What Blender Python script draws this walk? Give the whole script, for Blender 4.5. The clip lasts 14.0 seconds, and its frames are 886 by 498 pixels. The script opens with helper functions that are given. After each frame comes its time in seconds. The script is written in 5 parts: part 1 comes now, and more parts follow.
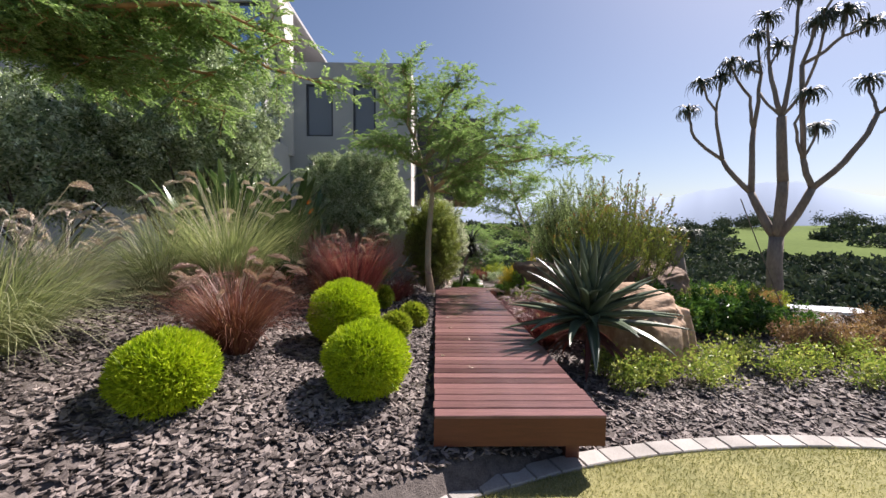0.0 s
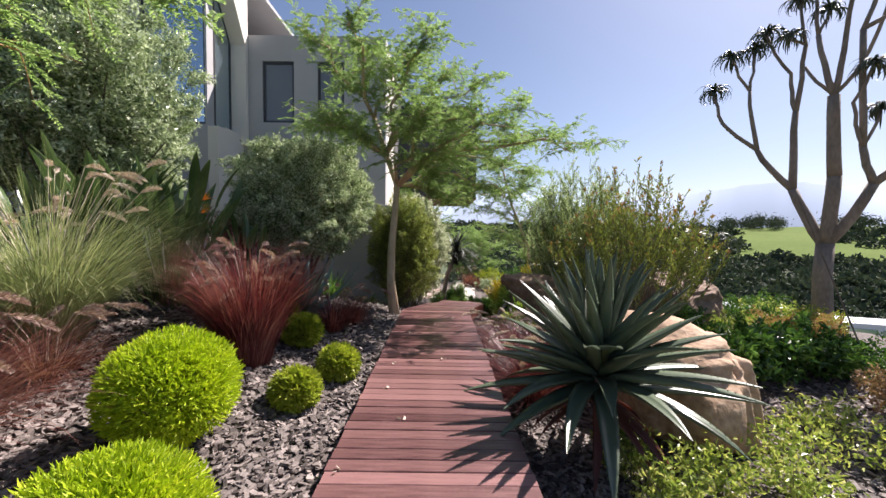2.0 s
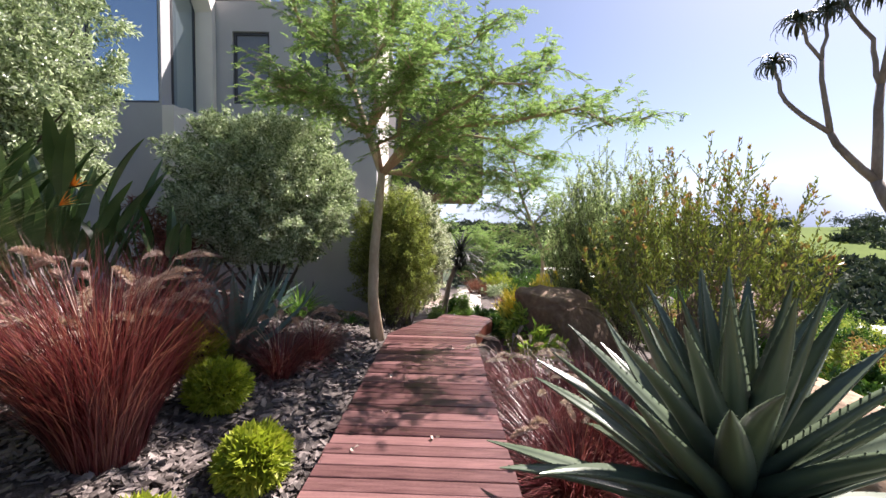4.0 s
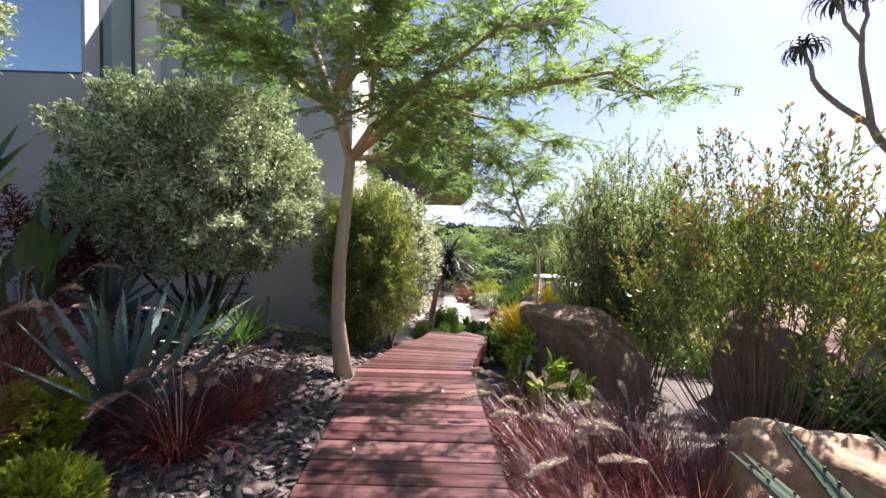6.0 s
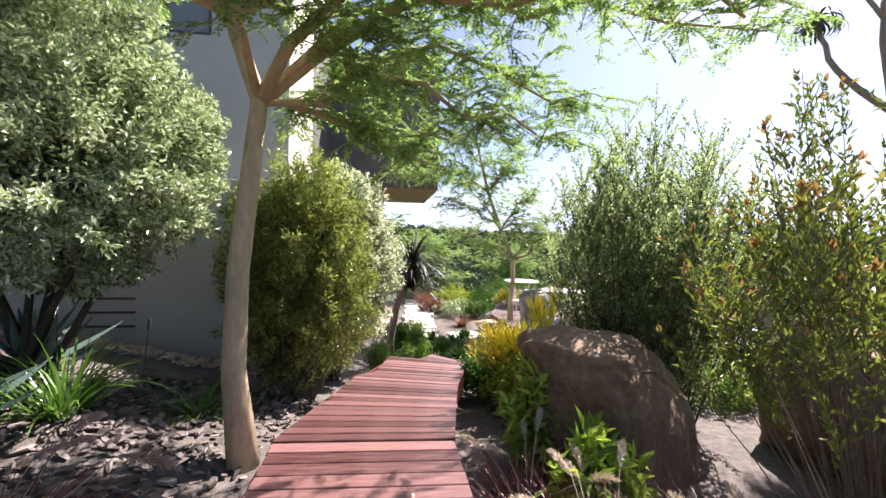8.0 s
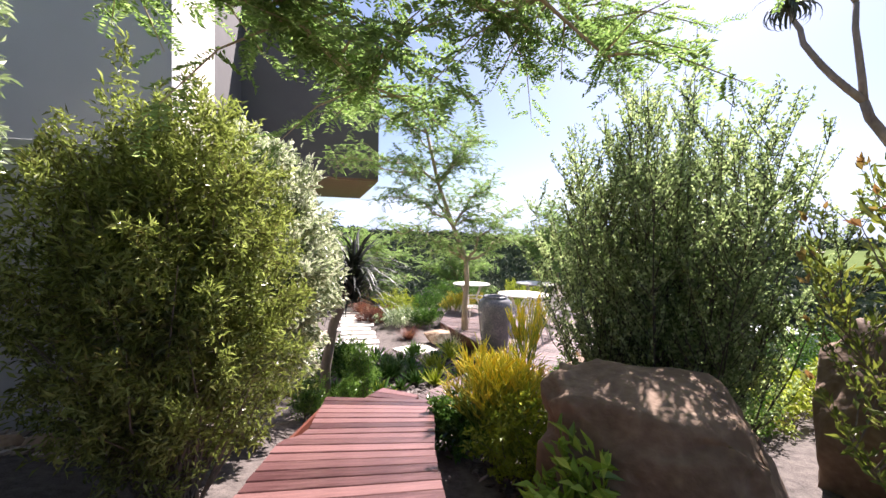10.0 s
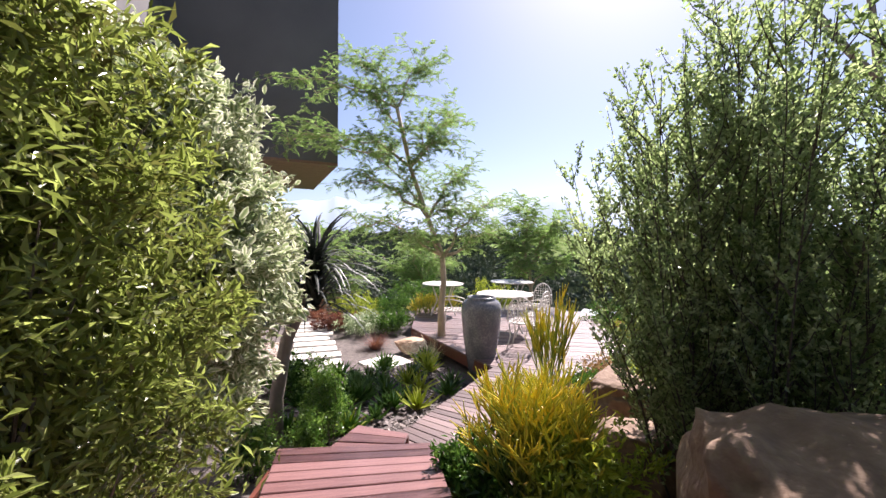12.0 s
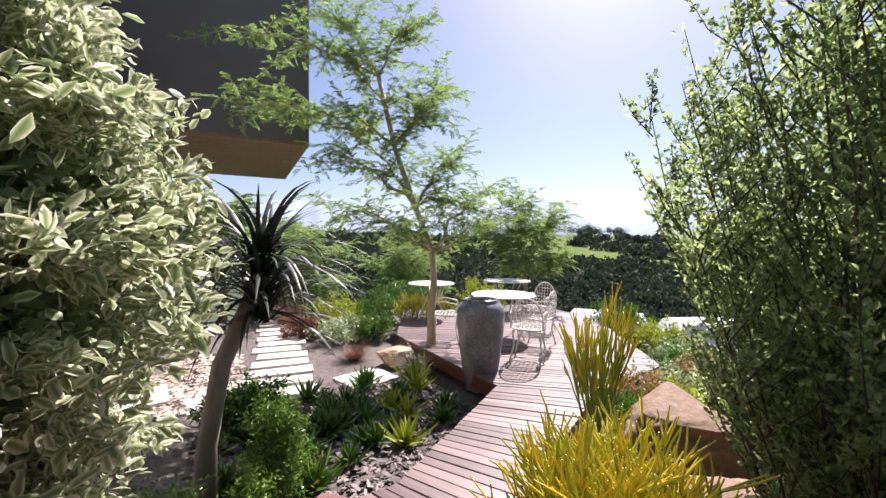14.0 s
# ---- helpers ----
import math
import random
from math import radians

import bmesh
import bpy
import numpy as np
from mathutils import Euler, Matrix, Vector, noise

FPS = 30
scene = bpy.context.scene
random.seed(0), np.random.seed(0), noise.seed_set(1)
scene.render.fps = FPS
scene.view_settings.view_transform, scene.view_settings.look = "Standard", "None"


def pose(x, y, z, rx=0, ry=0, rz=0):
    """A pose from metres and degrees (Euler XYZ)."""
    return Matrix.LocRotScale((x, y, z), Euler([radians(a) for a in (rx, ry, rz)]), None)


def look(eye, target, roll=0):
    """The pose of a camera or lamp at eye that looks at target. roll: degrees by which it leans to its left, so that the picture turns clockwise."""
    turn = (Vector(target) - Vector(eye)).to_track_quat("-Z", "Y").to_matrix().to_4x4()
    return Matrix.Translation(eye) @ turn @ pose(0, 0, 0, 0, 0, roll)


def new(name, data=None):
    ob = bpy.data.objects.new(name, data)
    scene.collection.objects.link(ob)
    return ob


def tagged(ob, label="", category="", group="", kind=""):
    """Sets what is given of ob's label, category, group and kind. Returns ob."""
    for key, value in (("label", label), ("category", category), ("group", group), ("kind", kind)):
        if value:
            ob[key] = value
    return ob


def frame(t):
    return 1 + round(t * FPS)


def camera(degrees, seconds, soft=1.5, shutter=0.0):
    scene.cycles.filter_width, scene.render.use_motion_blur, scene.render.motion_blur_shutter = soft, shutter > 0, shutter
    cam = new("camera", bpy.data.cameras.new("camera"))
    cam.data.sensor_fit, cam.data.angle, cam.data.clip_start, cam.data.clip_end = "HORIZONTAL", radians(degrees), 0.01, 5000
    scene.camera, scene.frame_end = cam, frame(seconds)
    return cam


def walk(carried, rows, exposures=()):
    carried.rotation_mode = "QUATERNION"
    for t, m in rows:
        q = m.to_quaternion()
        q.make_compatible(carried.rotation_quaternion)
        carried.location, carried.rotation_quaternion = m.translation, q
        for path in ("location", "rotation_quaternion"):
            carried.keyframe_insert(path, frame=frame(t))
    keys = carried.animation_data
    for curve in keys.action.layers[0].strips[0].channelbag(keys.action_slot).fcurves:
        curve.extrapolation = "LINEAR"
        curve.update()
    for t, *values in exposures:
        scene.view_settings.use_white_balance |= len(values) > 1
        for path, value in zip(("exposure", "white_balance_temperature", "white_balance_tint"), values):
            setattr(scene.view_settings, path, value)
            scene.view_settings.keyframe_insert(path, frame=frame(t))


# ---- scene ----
cam = camera(98.0, 14.0)
PATH = [
    (0, (0.013, -2.66, 1.633), (0.046, -0.662, 1.551), 0.3),
    (0.5, (0.23, -2.313, 1.66), (0.262, -0.315, 1.575), 0.3),
    (1, (0.419, -1.877, 1.684), (0.453, 0.121, 1.6), 0.4),
    (1.5, (0.553, -1.387, 1.719), (0.581, 0.611, 1.634), 0.5),
    (2, (0.66, -0.88, 1.737), (0.678, 1.118, 1.653), 0.5),
    (2.5, (0.73, -0.425, 1.73), (0.732, 1.573, 1.645), 0.7),
    (3, (0.747, 0.003, 1.758), (0.736, 2.001, 1.663), 0.6),
    (5.5, (0.795, 1.553, 1.773), (0.806, 3.552, 1.703), 1.1),
    (6, (0.733, 1.874, 1.771), (0.804, 3.872, 1.702), 1.0),
    (6.5, (0.728, 2.197, 1.756), (0.854, 4.192, 1.692), 1.1),
    (7, (0.711, 2.56, 1.742), (0.894, 4.55, 1.683), 1.2),
    (7.5, (0.724, 2.938, 1.747), (0.952, 4.924, 1.689), 1.1),
    (8, (0.722, 3.332, 1.718), (1.005, 5.311, 1.664), 1.3),
    (8.5, (0.722, 3.706, 1.692), (1.084, 5.672, 1.639), 1.6),
    (11, (0.628, 5.255, 1.641), (1.387, 7.105, 1.593), 0.0),
    (11.5, (0.676, 5.54, 1.601), (1.479, 7.371, 1.551), 0.0),
    (12, (0.67, 5.833, 1.525), (1.52, 7.643, 1.489), 0.5),
    (12.5, (0.736, 6.054, 1.484), (1.611, 7.852, 1.436), 0.4),
    (13, (0.801, 6.368, 1.434), (1.726, 8.141, 1.391), 0.4),
    (13.5, (0.867, 6.595, 1.425), (1.808, 8.36, 1.379), 0.3),
    (14, (1.005, 6.79, 1.42), (1.932, 8.563, 1.382), 0.3),
]
EXPOSURES = [(0.0, 0.99, 6500, 19), (3.0, 1.34, 6500, 20), (5.5, 1.62, 6540, 22), (8.5, 1.8, 6520, 20), (11.0, 1.58, 6400, 24), (14.0, 1.32, 6400, 23)]
walk(cam, [(t, look(eye, target, roll)) for t, eye, target, roll in PATH], EXPOSURES)

# ---- light ----
SUN_TOWARDS = Vector((0.68, 0.54, 1.0)).normalized()
world = bpy.data.worlds.new("sky")
scene.world = world
world.use_nodes = True
wn = world.node_tree
bg = wn.nodes["Background"]
sky = wn.nodes.new("ShaderNodeTexSky")
sky.sky_type = "NISHITA"
sky.sun_disc = False
sky.sun_elevation = math.asin(SUN_TOWARDS.z)
sky.sun_rotation = math.atan2(SUN_TOWARDS.x, SUN_TOWARDS.y)
sky.dust_density, sky.ozone_density, sky.air_density = 1.0, 2.0, 1.0
wn.links.new(sky.outputs[0], bg.inputs[0])
bg.inputs[1].default_value = 0.055
sun = new("sun", bpy.data.lights.new("sun", "SUN"))
sun.data.energy, sun.data.angle, sun.data.color = 5.0, radians(0.53), (1.0, 0.95, 0.87)
sun.matrix_world = look(SUN_TOWARDS * 40, (0, 0, 0))

RNG = np.random.default_rng(7)


# ---- materials ----
def node_mat(name):
    m = bpy.data.materials.new(name)
    m.use_nodes = True
    t = m.node_tree
    return m, t, t.nodes["Principled BSDF"]


def ramp(t, stops):
    r = t.nodes.new("ShaderNodeValToRGB")
    e = r.color_ramp.elements
    while len(e) < len(stops):
        e.new(0.5)
    for el, (p, c) in zip(e, stops):
        el.position, el.color = p, (*c, 1)
    return r


def surface(name, dark, light, scale=6.0, fine=60.0, rough=0.7, bump=0.3, metal=0.0, stretch=(1, 1, 1), per="", mid=None, dist=0.01):
    """A mottled surface at two scales, with relief. per: 'object' or 'island' shifts the tone piece by piece."""
    m, t, p = node_mat(name)
    co = t.nodes.new("ShaderNodeTexCoord")
    mp = t.nodes.new("ShaderNodeMapping")
    mp.inputs["Scale"].default_value = stretch
    t.links.new(co.outputs["Object"], mp.inputs[0])
    a, b = t.nodes.new("ShaderNodeTexNoise"), t.nodes.new("ShaderNodeTexNoise")
    a.inputs["Scale"].default_value, a.inputs["Detail"].default_value = scale, 4
    b.inputs["Scale"].default_value, b.inputs["Detail"].default_value = fine, 3
    for n in (a, b):
        t.links.new(mp.outputs[0], n.inputs["Vector"])
    mixv = t.nodes.new("ShaderNodeMath")
    mixv.operation = "MULTIPLY_ADD"
    mixv.inputs[1].default_value = 0.55
    t.links.new(a.outputs[0], mixv.inputs[0])
    half = t.nodes.new("ShaderNodeMath")
    half.operation = "MULTIPLY"
    half.inputs[1].default_value = 0.45
    t.links.new(b.outputs[0], half.inputs[0])
    t.links.new(half.outputs[0], mixv.inputs[2])
    out = mixv.outputs[0]
    if per:
        if per == "object":
            src = t.nodes.new("ShaderNodeObjectInfo").outputs["Random"]
        else:
            src = t.nodes.new("ShaderNodeNewGeometry").outputs["Random Per Island"]
        ad = t.nodes.new("ShaderNodeMath")
        ad.operation = "MULTIPLY_ADD"
        ad.inputs[1].default_value = 0.34 if per == "object" else 0.5
        t.links.new(src, ad.inputs[0])
        s2 = t.nodes.new("ShaderNodeMath")
        s2.operation = "MULTIPLY_ADD"
        s2.inputs[1].default_value, s2.inputs[2].default_value = 1.0, (-0.17 if per == "object" else -0.25)
        t.links.new(out, s2.inputs[0])
        t.links.new(s2.outputs[0], ad.inputs[2])
        out = ad.outputs[0]
    stops = [(0.28, dark), (0.72, light)] if mid is None else [(0.25, dark), (0.5, mid), (0.75, light)]
    r = ramp(t, stops)
    t.links.new(out, r.inputs[0])
    t.links.new(r.outputs[0], p.inputs["Base Color"])
    p.inputs["Roughness"].default_value, p.inputs["Metallic"].default_value = rough, metal
    if bump:
        bm_ = t.nodes.new("ShaderNodeBump")
        bm_.inputs["Strength"].default_value, bm_.inputs["Distance"].default_value = bump, dist
        t.links.new(mixv.outputs[0], bm_.inputs["Height"])
        t.links.new(bm_.outputs[0], p.inputs["Normal"])
    return m


def leaf_mat(name, colors, rough=0.45, through_light=0.35, scale=2.5):
    """Leaves: the tone differs from leaf to leaf and in drifts over the plant; light shines through."""
    m, t, p = node_mat(name)
    geo = t.nodes.new("ShaderNodeNewGeometry")
    co = t.nodes.new("ShaderNodeTexCoord")
    n = t.nodes.new("ShaderNodeTexNoise")
    n.inputs["Scale"].default_value, n.inputs["Detail"].default_value = scale, 3
    t.links.new(co.outputs["Object"], n.inputs["Vector"])
    ad = t.nodes.new("ShaderNodeMath")
    ad.operation = "MULTIPLY_ADD"
    ad.inputs[1].default_value = 0.6
    t.links.new(geo.outputs["Random Per Island"], ad.inputs[0])
    sc = t.nodes.new("ShaderNodeMath")
    sc.operation = "MULTIPLY_ADD"
    sc.inputs[1].default_value, sc.inputs[2].default_value = 0.8, -0.2
    t.links.new(n.outputs[0], sc.inputs[0])
    t.links.new(sc.outputs[0], ad.inputs[2])
    k = len(colors) - 1
    r = ramp(t, [(0.12 + 0.76 * i / k, c) for i, c in enumerate(colors)])
    t.links.new(ad.outputs[0], r.inputs[0])
    t.links.new(r.outputs[0], p.inputs["Base Color"])
    p.inputs["Roughness"].default_value = rough
    tr = t.nodes.new("ShaderNodeBsdfTranslucent")
    warm = t.nodes.new("ShaderNodeMix")
    warm.data_type, warm.blend_type = "RGBA", "MULTIPLY"
    warm.inputs[0].default_value = 1.0
    t.links.new(r.outputs[0], warm.inputs[6])
    warm.inputs[7].default_value = (1.12, 1.25, 0.86, 1)
    t.links.new(warm.outputs[2], tr.inputs[0])
    mx = t.nodes.new("ShaderNodeMixShader")
    mx.inputs[0].default_value = through_light
    t.links.new(p.outputs[0], mx.inputs[1])
    t.links.new(tr.outputs[0], mx.inputs[2])
    t.links.new(mx.outputs[0], t.nodes["Material Output"].inputs[0])
    return m


M_BARK_CHIP = surface("bark_chip", (0.032, 0.023, 0.020), (0.27, 0.225, 0.205), 9, 70, 0.75, 0.5, per="island")
M_SOIL = surface("mulch_soil", (0.03, 0.023, 0.02), (0.18, 0.15, 0.135), 14, 90, 0.9, 0.9, dist=0.02)
def far_ground():
    """Mulch in the garden; away from it the scrubby valley floor."""
    t = M_SOIL.node_tree
    p = t.nodes["Principled BSDF"]
    col = p.inputs["Base Color"].links[0].from_socket
    geo = t.nodes.new("ShaderNodeNewGeometry")
    ln = t.nodes.new("ShaderNodeVectorMath")
    ln.operation = "LENGTH"
    t.links.new(geo.outputs["Position"], ln.inputs[0])
    mr = t.nodes.new("ShaderNodeMapRange")
    mr.inputs["From Min"].default_value, mr.inputs["From Max"].default_value = 17.0, 26.0
    t.links.new(ln.outputs["Value"], mr.inputs["Value"])
    n = t.nodes.new("ShaderNodeTexNoise")
    n.inputs["Scale"].default_value, n.inputs["Detail"].default_value = 0.06, 6
    t.links.new(geo.outputs["Position"], n.inputs["Vector"])
    r = ramp(t, [(0.3, (0.02, 0.035, 0.015)), (0.7, (0.07, 0.095, 0.035))])
    t.links.new(n.outputs[0], r.inputs[0])
    mx = t.nodes.new("ShaderNodeMix")
    mx.data_type = "RGBA"
    t.links.new(mr.outputs["Result"], mx.inputs[0])
    t.links.new(col, mx.inputs[6])
    t.links.new(r.outputs[0], mx.inputs[7])
    t.links.new(mx.outputs[2], p.inputs["Base Color"])


far_ground()
M_FIELD = surface("pasture", (0.075, 0.115, 0.026), (0.13, 0.18, 0.045), 0.02, 0.4, 0.9, 0.0)
M_FIELD.node_tree.nodes["Principled BSDF"].inputs["Specular IOR Level"].default_value = 0.05
M_DECK = surface("deck_board", (0.045, 0.016, 0.017), (0.25, 0.130, 0.122), 3, 40, 0.32, 0.25, stretch=(1.2, 14, 6), per="object", dist=0.004)
M_DECK_GREY = surface("bleached_board", (0.055, 0.032, 0.030), (0.22, 0.145, 0.135), 3, 40, 0.45, 0.25, stretch=(1.2, 14, 6), per="object", dist=0.004)
M_FASCIA = surface("deck_fascia", (0.085, 0.022, 0.013), (0.165, 0.046, 0.026), 3, 40, 0.45, 0.2, stretch=(1.2, 6, 14), dist=0.004)
M_PAVER = surface("kerb_stone", (0.26, 0.24, 0.22), (0.46, 0.43, 0.40), 5, 90, 0.85, 0.4, per="object", dist=0.004)
M_LAWN = surface("lawn", (0.10, 0.11, 0.03), (0.32, 0.29, 0.12), 2.5, 60, 0.9, 0.8, dist=0.02)
M_ROCK = surface("sandstone", (0.20, 0.115, 0.065), (0.60, 0.46, 0.34), 2.2, 18, 0.85, 0.7, mid=(0.42, 0.28, 0.18), dist=0.04)
M_ROCK_BROWN = surface("brown_sandstone", (0.10, 0.06, 0.04), (0.30, 0.215, 0.15), 2.2, 18, 0.85, 0.8, mid=(0.19, 0.12, 0.078), dist=0.04)
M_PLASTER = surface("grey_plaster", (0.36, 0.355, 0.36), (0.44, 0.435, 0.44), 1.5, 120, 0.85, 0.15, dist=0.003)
# Paler copy of the plaster: sunlight on sun-facing walls put into the colour.
M_PLASTER_SUNLIT = surface("plaster_painted_sunlit", (0.64, 0.59, 0.53), (0.74, 0.69, 0.63), 1.5, 120, 0.85, 0.15, dist=0.003)
M_DARKWALL = surface("charcoal_cladding", (0.075, 0.072, 0.075), (0.12, 0.115, 0.115), 1.5, 80, 0.7, 0.15, dist=0.003)
M_SOFFIT = surface("soffit_timber", (0.12, 0.065, 0.04), (0.24, 0.14, 0.085), 3, 30, 0.5, 0.2, stretch=(12, 1, 1), dist=0.003)
M_FRAME = surface("window_frame", (0.03, 0.03, 0.032), (0.05, 0.05, 0.055), 5, 80, 0.4, 0.05)
M_TRUNK = surface("acacia_bark", (0.30, 0.22, 0.13), (0.56, 0.46, 0.32), 4, 30, 0.75, 0.6, stretch=(1, 1, 0.35), dist=0.01)
M_TRUNK2 = surface("orange_bark", (0.24, 0.12, 0.05), (0.48, 0.28, 0.13), 5, 30, 0.75, 0.6, stretch=(1, 1, 0.35), dist=0.01)
M_ALOETRUNK = surface("tree_aloe_bark", (0.11, 0.085, 0.07), (0.30, 0.25, 0.21), 3, 20, 0.8, 0.8, stretch=(1, 1, 0.4), dist=0.02)
M_TWIG = surface("twig", (0.07, 0.05, 0.04), (0.24, 0.19, 0.15), 8, 50, 0.8, 0.3)
M_DARKTWIG = surface("dark_twig", (0.03, 0.022, 0.018), (0.10, 0.075, 0.06), 8, 50, 0.8, 0.3)
M_POT = surface("glazed_pot", (0.10, 0.10, 0.105), (0.40, 0.38, 0.36), 3.5, 40, 0.26, 0.15, mid=(0.17, 0.17, 0.175), dist=0.004)
M_WHITEMETAL = surface("cream_metal", (0.62, 0.58, 0.52), (0.76, 0.72, 0.66), 8, 80, 0.45, 0.05)
M_SLAB = surface("pale_slab", (0.58, 0.54, 0.48), (0.80, 0.76, 0.70), 4, 60, 0.8, 0.3, per="object", dist=0.004)
M_GRAVEL = surface("pebbles", (0.20, 0.15, 0.12), (0.62, 0.52, 0.44), 6, 60, 0.8, 0.4, per="island")
M_VAN = surface("white_paint", (0.72, 0.73, 0.75), (0.80, 0.81, 0.82), 3, 40, 0.25, 0.0)
M_TYRE = surface("rubber", (0.02, 0.02, 0.02), (0.035, 0.035, 0.035), 6, 60, 0.8, 0.2)
M_ORANGE = leaf_mat("orange_petal", [(0.65, 0.16, 0.02), (0.85, 0.33, 0.04)], 0.5, 0.3)

L_LIME = leaf_mat("lime_conifer", [(0.24, 0.34, 0.010), (0.42, 0.52, 0.015), (0.62, 0.66, 0.03)], 0.6, 0.3)
L_LIME2 = leaf_mat("lime_shrub", [(0.16, 0.22, 0.02), (0.34, 0.39, 0.035), (0.52, 0.52, 0.08)], 0.5, 0.3)
L_ACACIA = leaf_mat("acacia_leaf", [(0.11, 0.175, 0.06), (0.225, 0.32, 0.12), (0.38, 0.46, 0.22)], 0.5, 0.6)


def margin_mat():
    """Green in the middle of the leaf, cream towards the rim, by the rim mark on the mesh."""
    m, t, p = node_mat("cream_rimmed_leaf")
    at = t.nodes.new("ShaderNodeAttribute")
    at.attribute_name = "rim"
    geo = t.nodes.new("ShaderNodeNewGeometry")
    ad = t.nodes.new("ShaderNodeMath")
    ad.operation = "MULTIPLY_ADD"
    ad.inputs[1].default_value = 0.4
    t.links.new(geo.outputs["Random Per Island"], ad.inputs[0])
    s = t.nodes.new("ShaderNodeMath")
    s.operation = "MULTIPLY"
    s.inputs[1].default_value = 0.75
    t.links.new(at.outputs["Fac"], s.inputs[0])
    t.links.new(s.outputs[0], ad.inputs[2])
    r = ramp(t, [(0.10, (0.14, 0.19, 0.075)), (0.5, (0.30, 0.37, 0.18)), (0.68, (0.56, 0.58, 0.40)), (1.0, (0.76, 0.75, 0.58))])
    t.links.new(ad.outputs[0], r.inputs[0])
    t.links.new(r.outputs[0], p.inputs["Base Color"])
    p.inputs["Roughness"].default_value = 0.38
    tr = t.nodes.new("ShaderNodeBsdfTranslucent")
    t.links.new(r.outputs[0], tr.inputs[0])
    mx = t.nodes.new("ShaderNodeMixShader")
    mx.inputs[0].default_value = 0.5
    t.links.new(p.outputs[0], mx.inputs[1])
    t.links.new(tr.outputs[0], mx.inputs[2])
    t.links.new(mx.outputs[0], t.nodes["Material Output"].inputs[0])
    return m


L_RIM = margin_mat()
L_SILVER = leaf_mat("silvery_leaf", [(0.06, 0.095, 0.04), (0.36, 0.43, 0.26), (0.88, 0.90, 0.77)], 0.25, 0.25)
L_CONE = leaf_mat("conebush_leaf", [(0.08, 0.105, 0.025), (0.18, 0.215, 0.045), (0.34, 0.34, 0.085)], 0.4, 0.3)
L_CONETIP = leaf_mat("conebush_tip", [(0.30, 0.27, 0.08), (0.33, 0.20, 0.08), (0.31, 0.11, 0.065)], 0.45, 0.35)
L_GREENBUSH = leaf_mat("willow_shrub_leaf", [(0.09, 0.075, 0.03), (0.195, 0.225, 0.06), (0.45, 0.48, 0.18)], 0.32, 0.48)
L_DARK = leaf_mat("small_dark_leaf", [(0.09, 0.13, 0.06), (0.25, 0.30, 0.16), (0.54, 0.58, 0.38)], 0.2, 0.6)
L_ALOE = leaf_mat("aloe_leaf", [(0.048, 0.068, 0.042), (0.082, 0.110, 0.070), (0.145, 0.18, 0.12)], 0.28, 0.04, 1.5)
L_AGAVE = leaf_mat("agave_leaf", [(0.075, 0.125, 0.105), (0.13, 0.19, 0.16), (0.21, 0.28, 0.24)], 0.42, 0.05, 1.5)
L_STREL = leaf_mat("strelitzia_leaf", [(0.030, 0.058, 0.020), (0.062, 0.105, 0.040), (0.13, 0.18, 0.08)], 0.27, 0.2)
L_GRASS = leaf_mat("green_grass", [(0.12, 0.15, 0.065), (0.28, 0.31, 0.15), (0.54, 0.52, 0.32)], 0.5, 0.35)
L_DRYGRASS = leaf_mat("grey_grass", [(0.169, 0.156, 0.117), (0.364, 0.325, 0.234), (0.546, 0.481, 0.351)], 0.5, 0.35)
L_RED = leaf_mat("red_grass", [(0.05, 0.012, 0.016), (0.155, 0.024, 0.032), (0.35, 0.15, 0.13)], 0.35, 0.35)
L_BROWN = leaf_mat("bronze_grass", [(0.07, 0.026, 0.022), (0.17, 0.052, 0.040), (0.31, 0.15, 0.105)], 0.5, 0.4)
L_PLUME = leaf_mat("grass_plume", [(0.45, 0.34, 0.29), (0.62, 0.51, 0.43), (0.78, 0.70, 0.60)], 0.8, 0.12)
L_PLUME_RED = leaf_mat("pink_grass_plume", [(0.30, 0.17, 0.15), (0.46, 0.32, 0.27), (0.62, 0.50, 0.42)], 0.8, 0.2)
L_COVER = leaf_mat("ground_cover", [(0.130, 0.195, 0.039), (0.325, 0.390, 0.078), (0.676, 0.611, 0.208)], 0.4, 0.35)
L_GLOSSY = leaf_mat("glossy_shrub", [(0.030, 0.075, 0.015), (0.080, 0.165, 0.030), (0.20, 0.33, 0.075)], 0.22, 0.25)
L_PROTEA = leaf_mat("protea_leaf", [(0.14, 0.23, 0.04), (0.32, 0.44, 0.07), (0.56, 0.62, 0.14)], 0.35, 0.45)
L_BOX = leaf_mat("box_leaf", [(0.05, 0.11, 0.02), (0.14, 0.26, 0.045), (0.30, 0.43, 0.10)], 0.3, 0.3)
L_STICK = leaf_mat("stick_plant", [(0.36, 0.40, 0.06), (0.64, 0.56, 0.06), (0.76, 0.54, 0.05)], 0.5, 0.25)
L_STICKMID = leaf_mat("stick_plant_stem", [(0.22, 0.29, 0.04), (0.42, 0.44, 0.055)], 0.5, 0.25)
L_STICKGREEN = leaf_mat("stick_plant_base", [(0.120, 0.180, 0.030), (0.260, 0.320, 0.050)], 0.5, 0.25)
L_BLACKLEAF = leaf_mat("dragon_leaf", [(0.008, 0.012, 0.010), (0.026, 0.034, 0.026)], 0.5, 0.04)
L_ROSE = leaf_mat("rosy_shrub", [(0.160, 0.120, 0.050), (0.360, 0.200, 0.110), (0.480, 0.330, 0.200)], 0.5, 0.3)
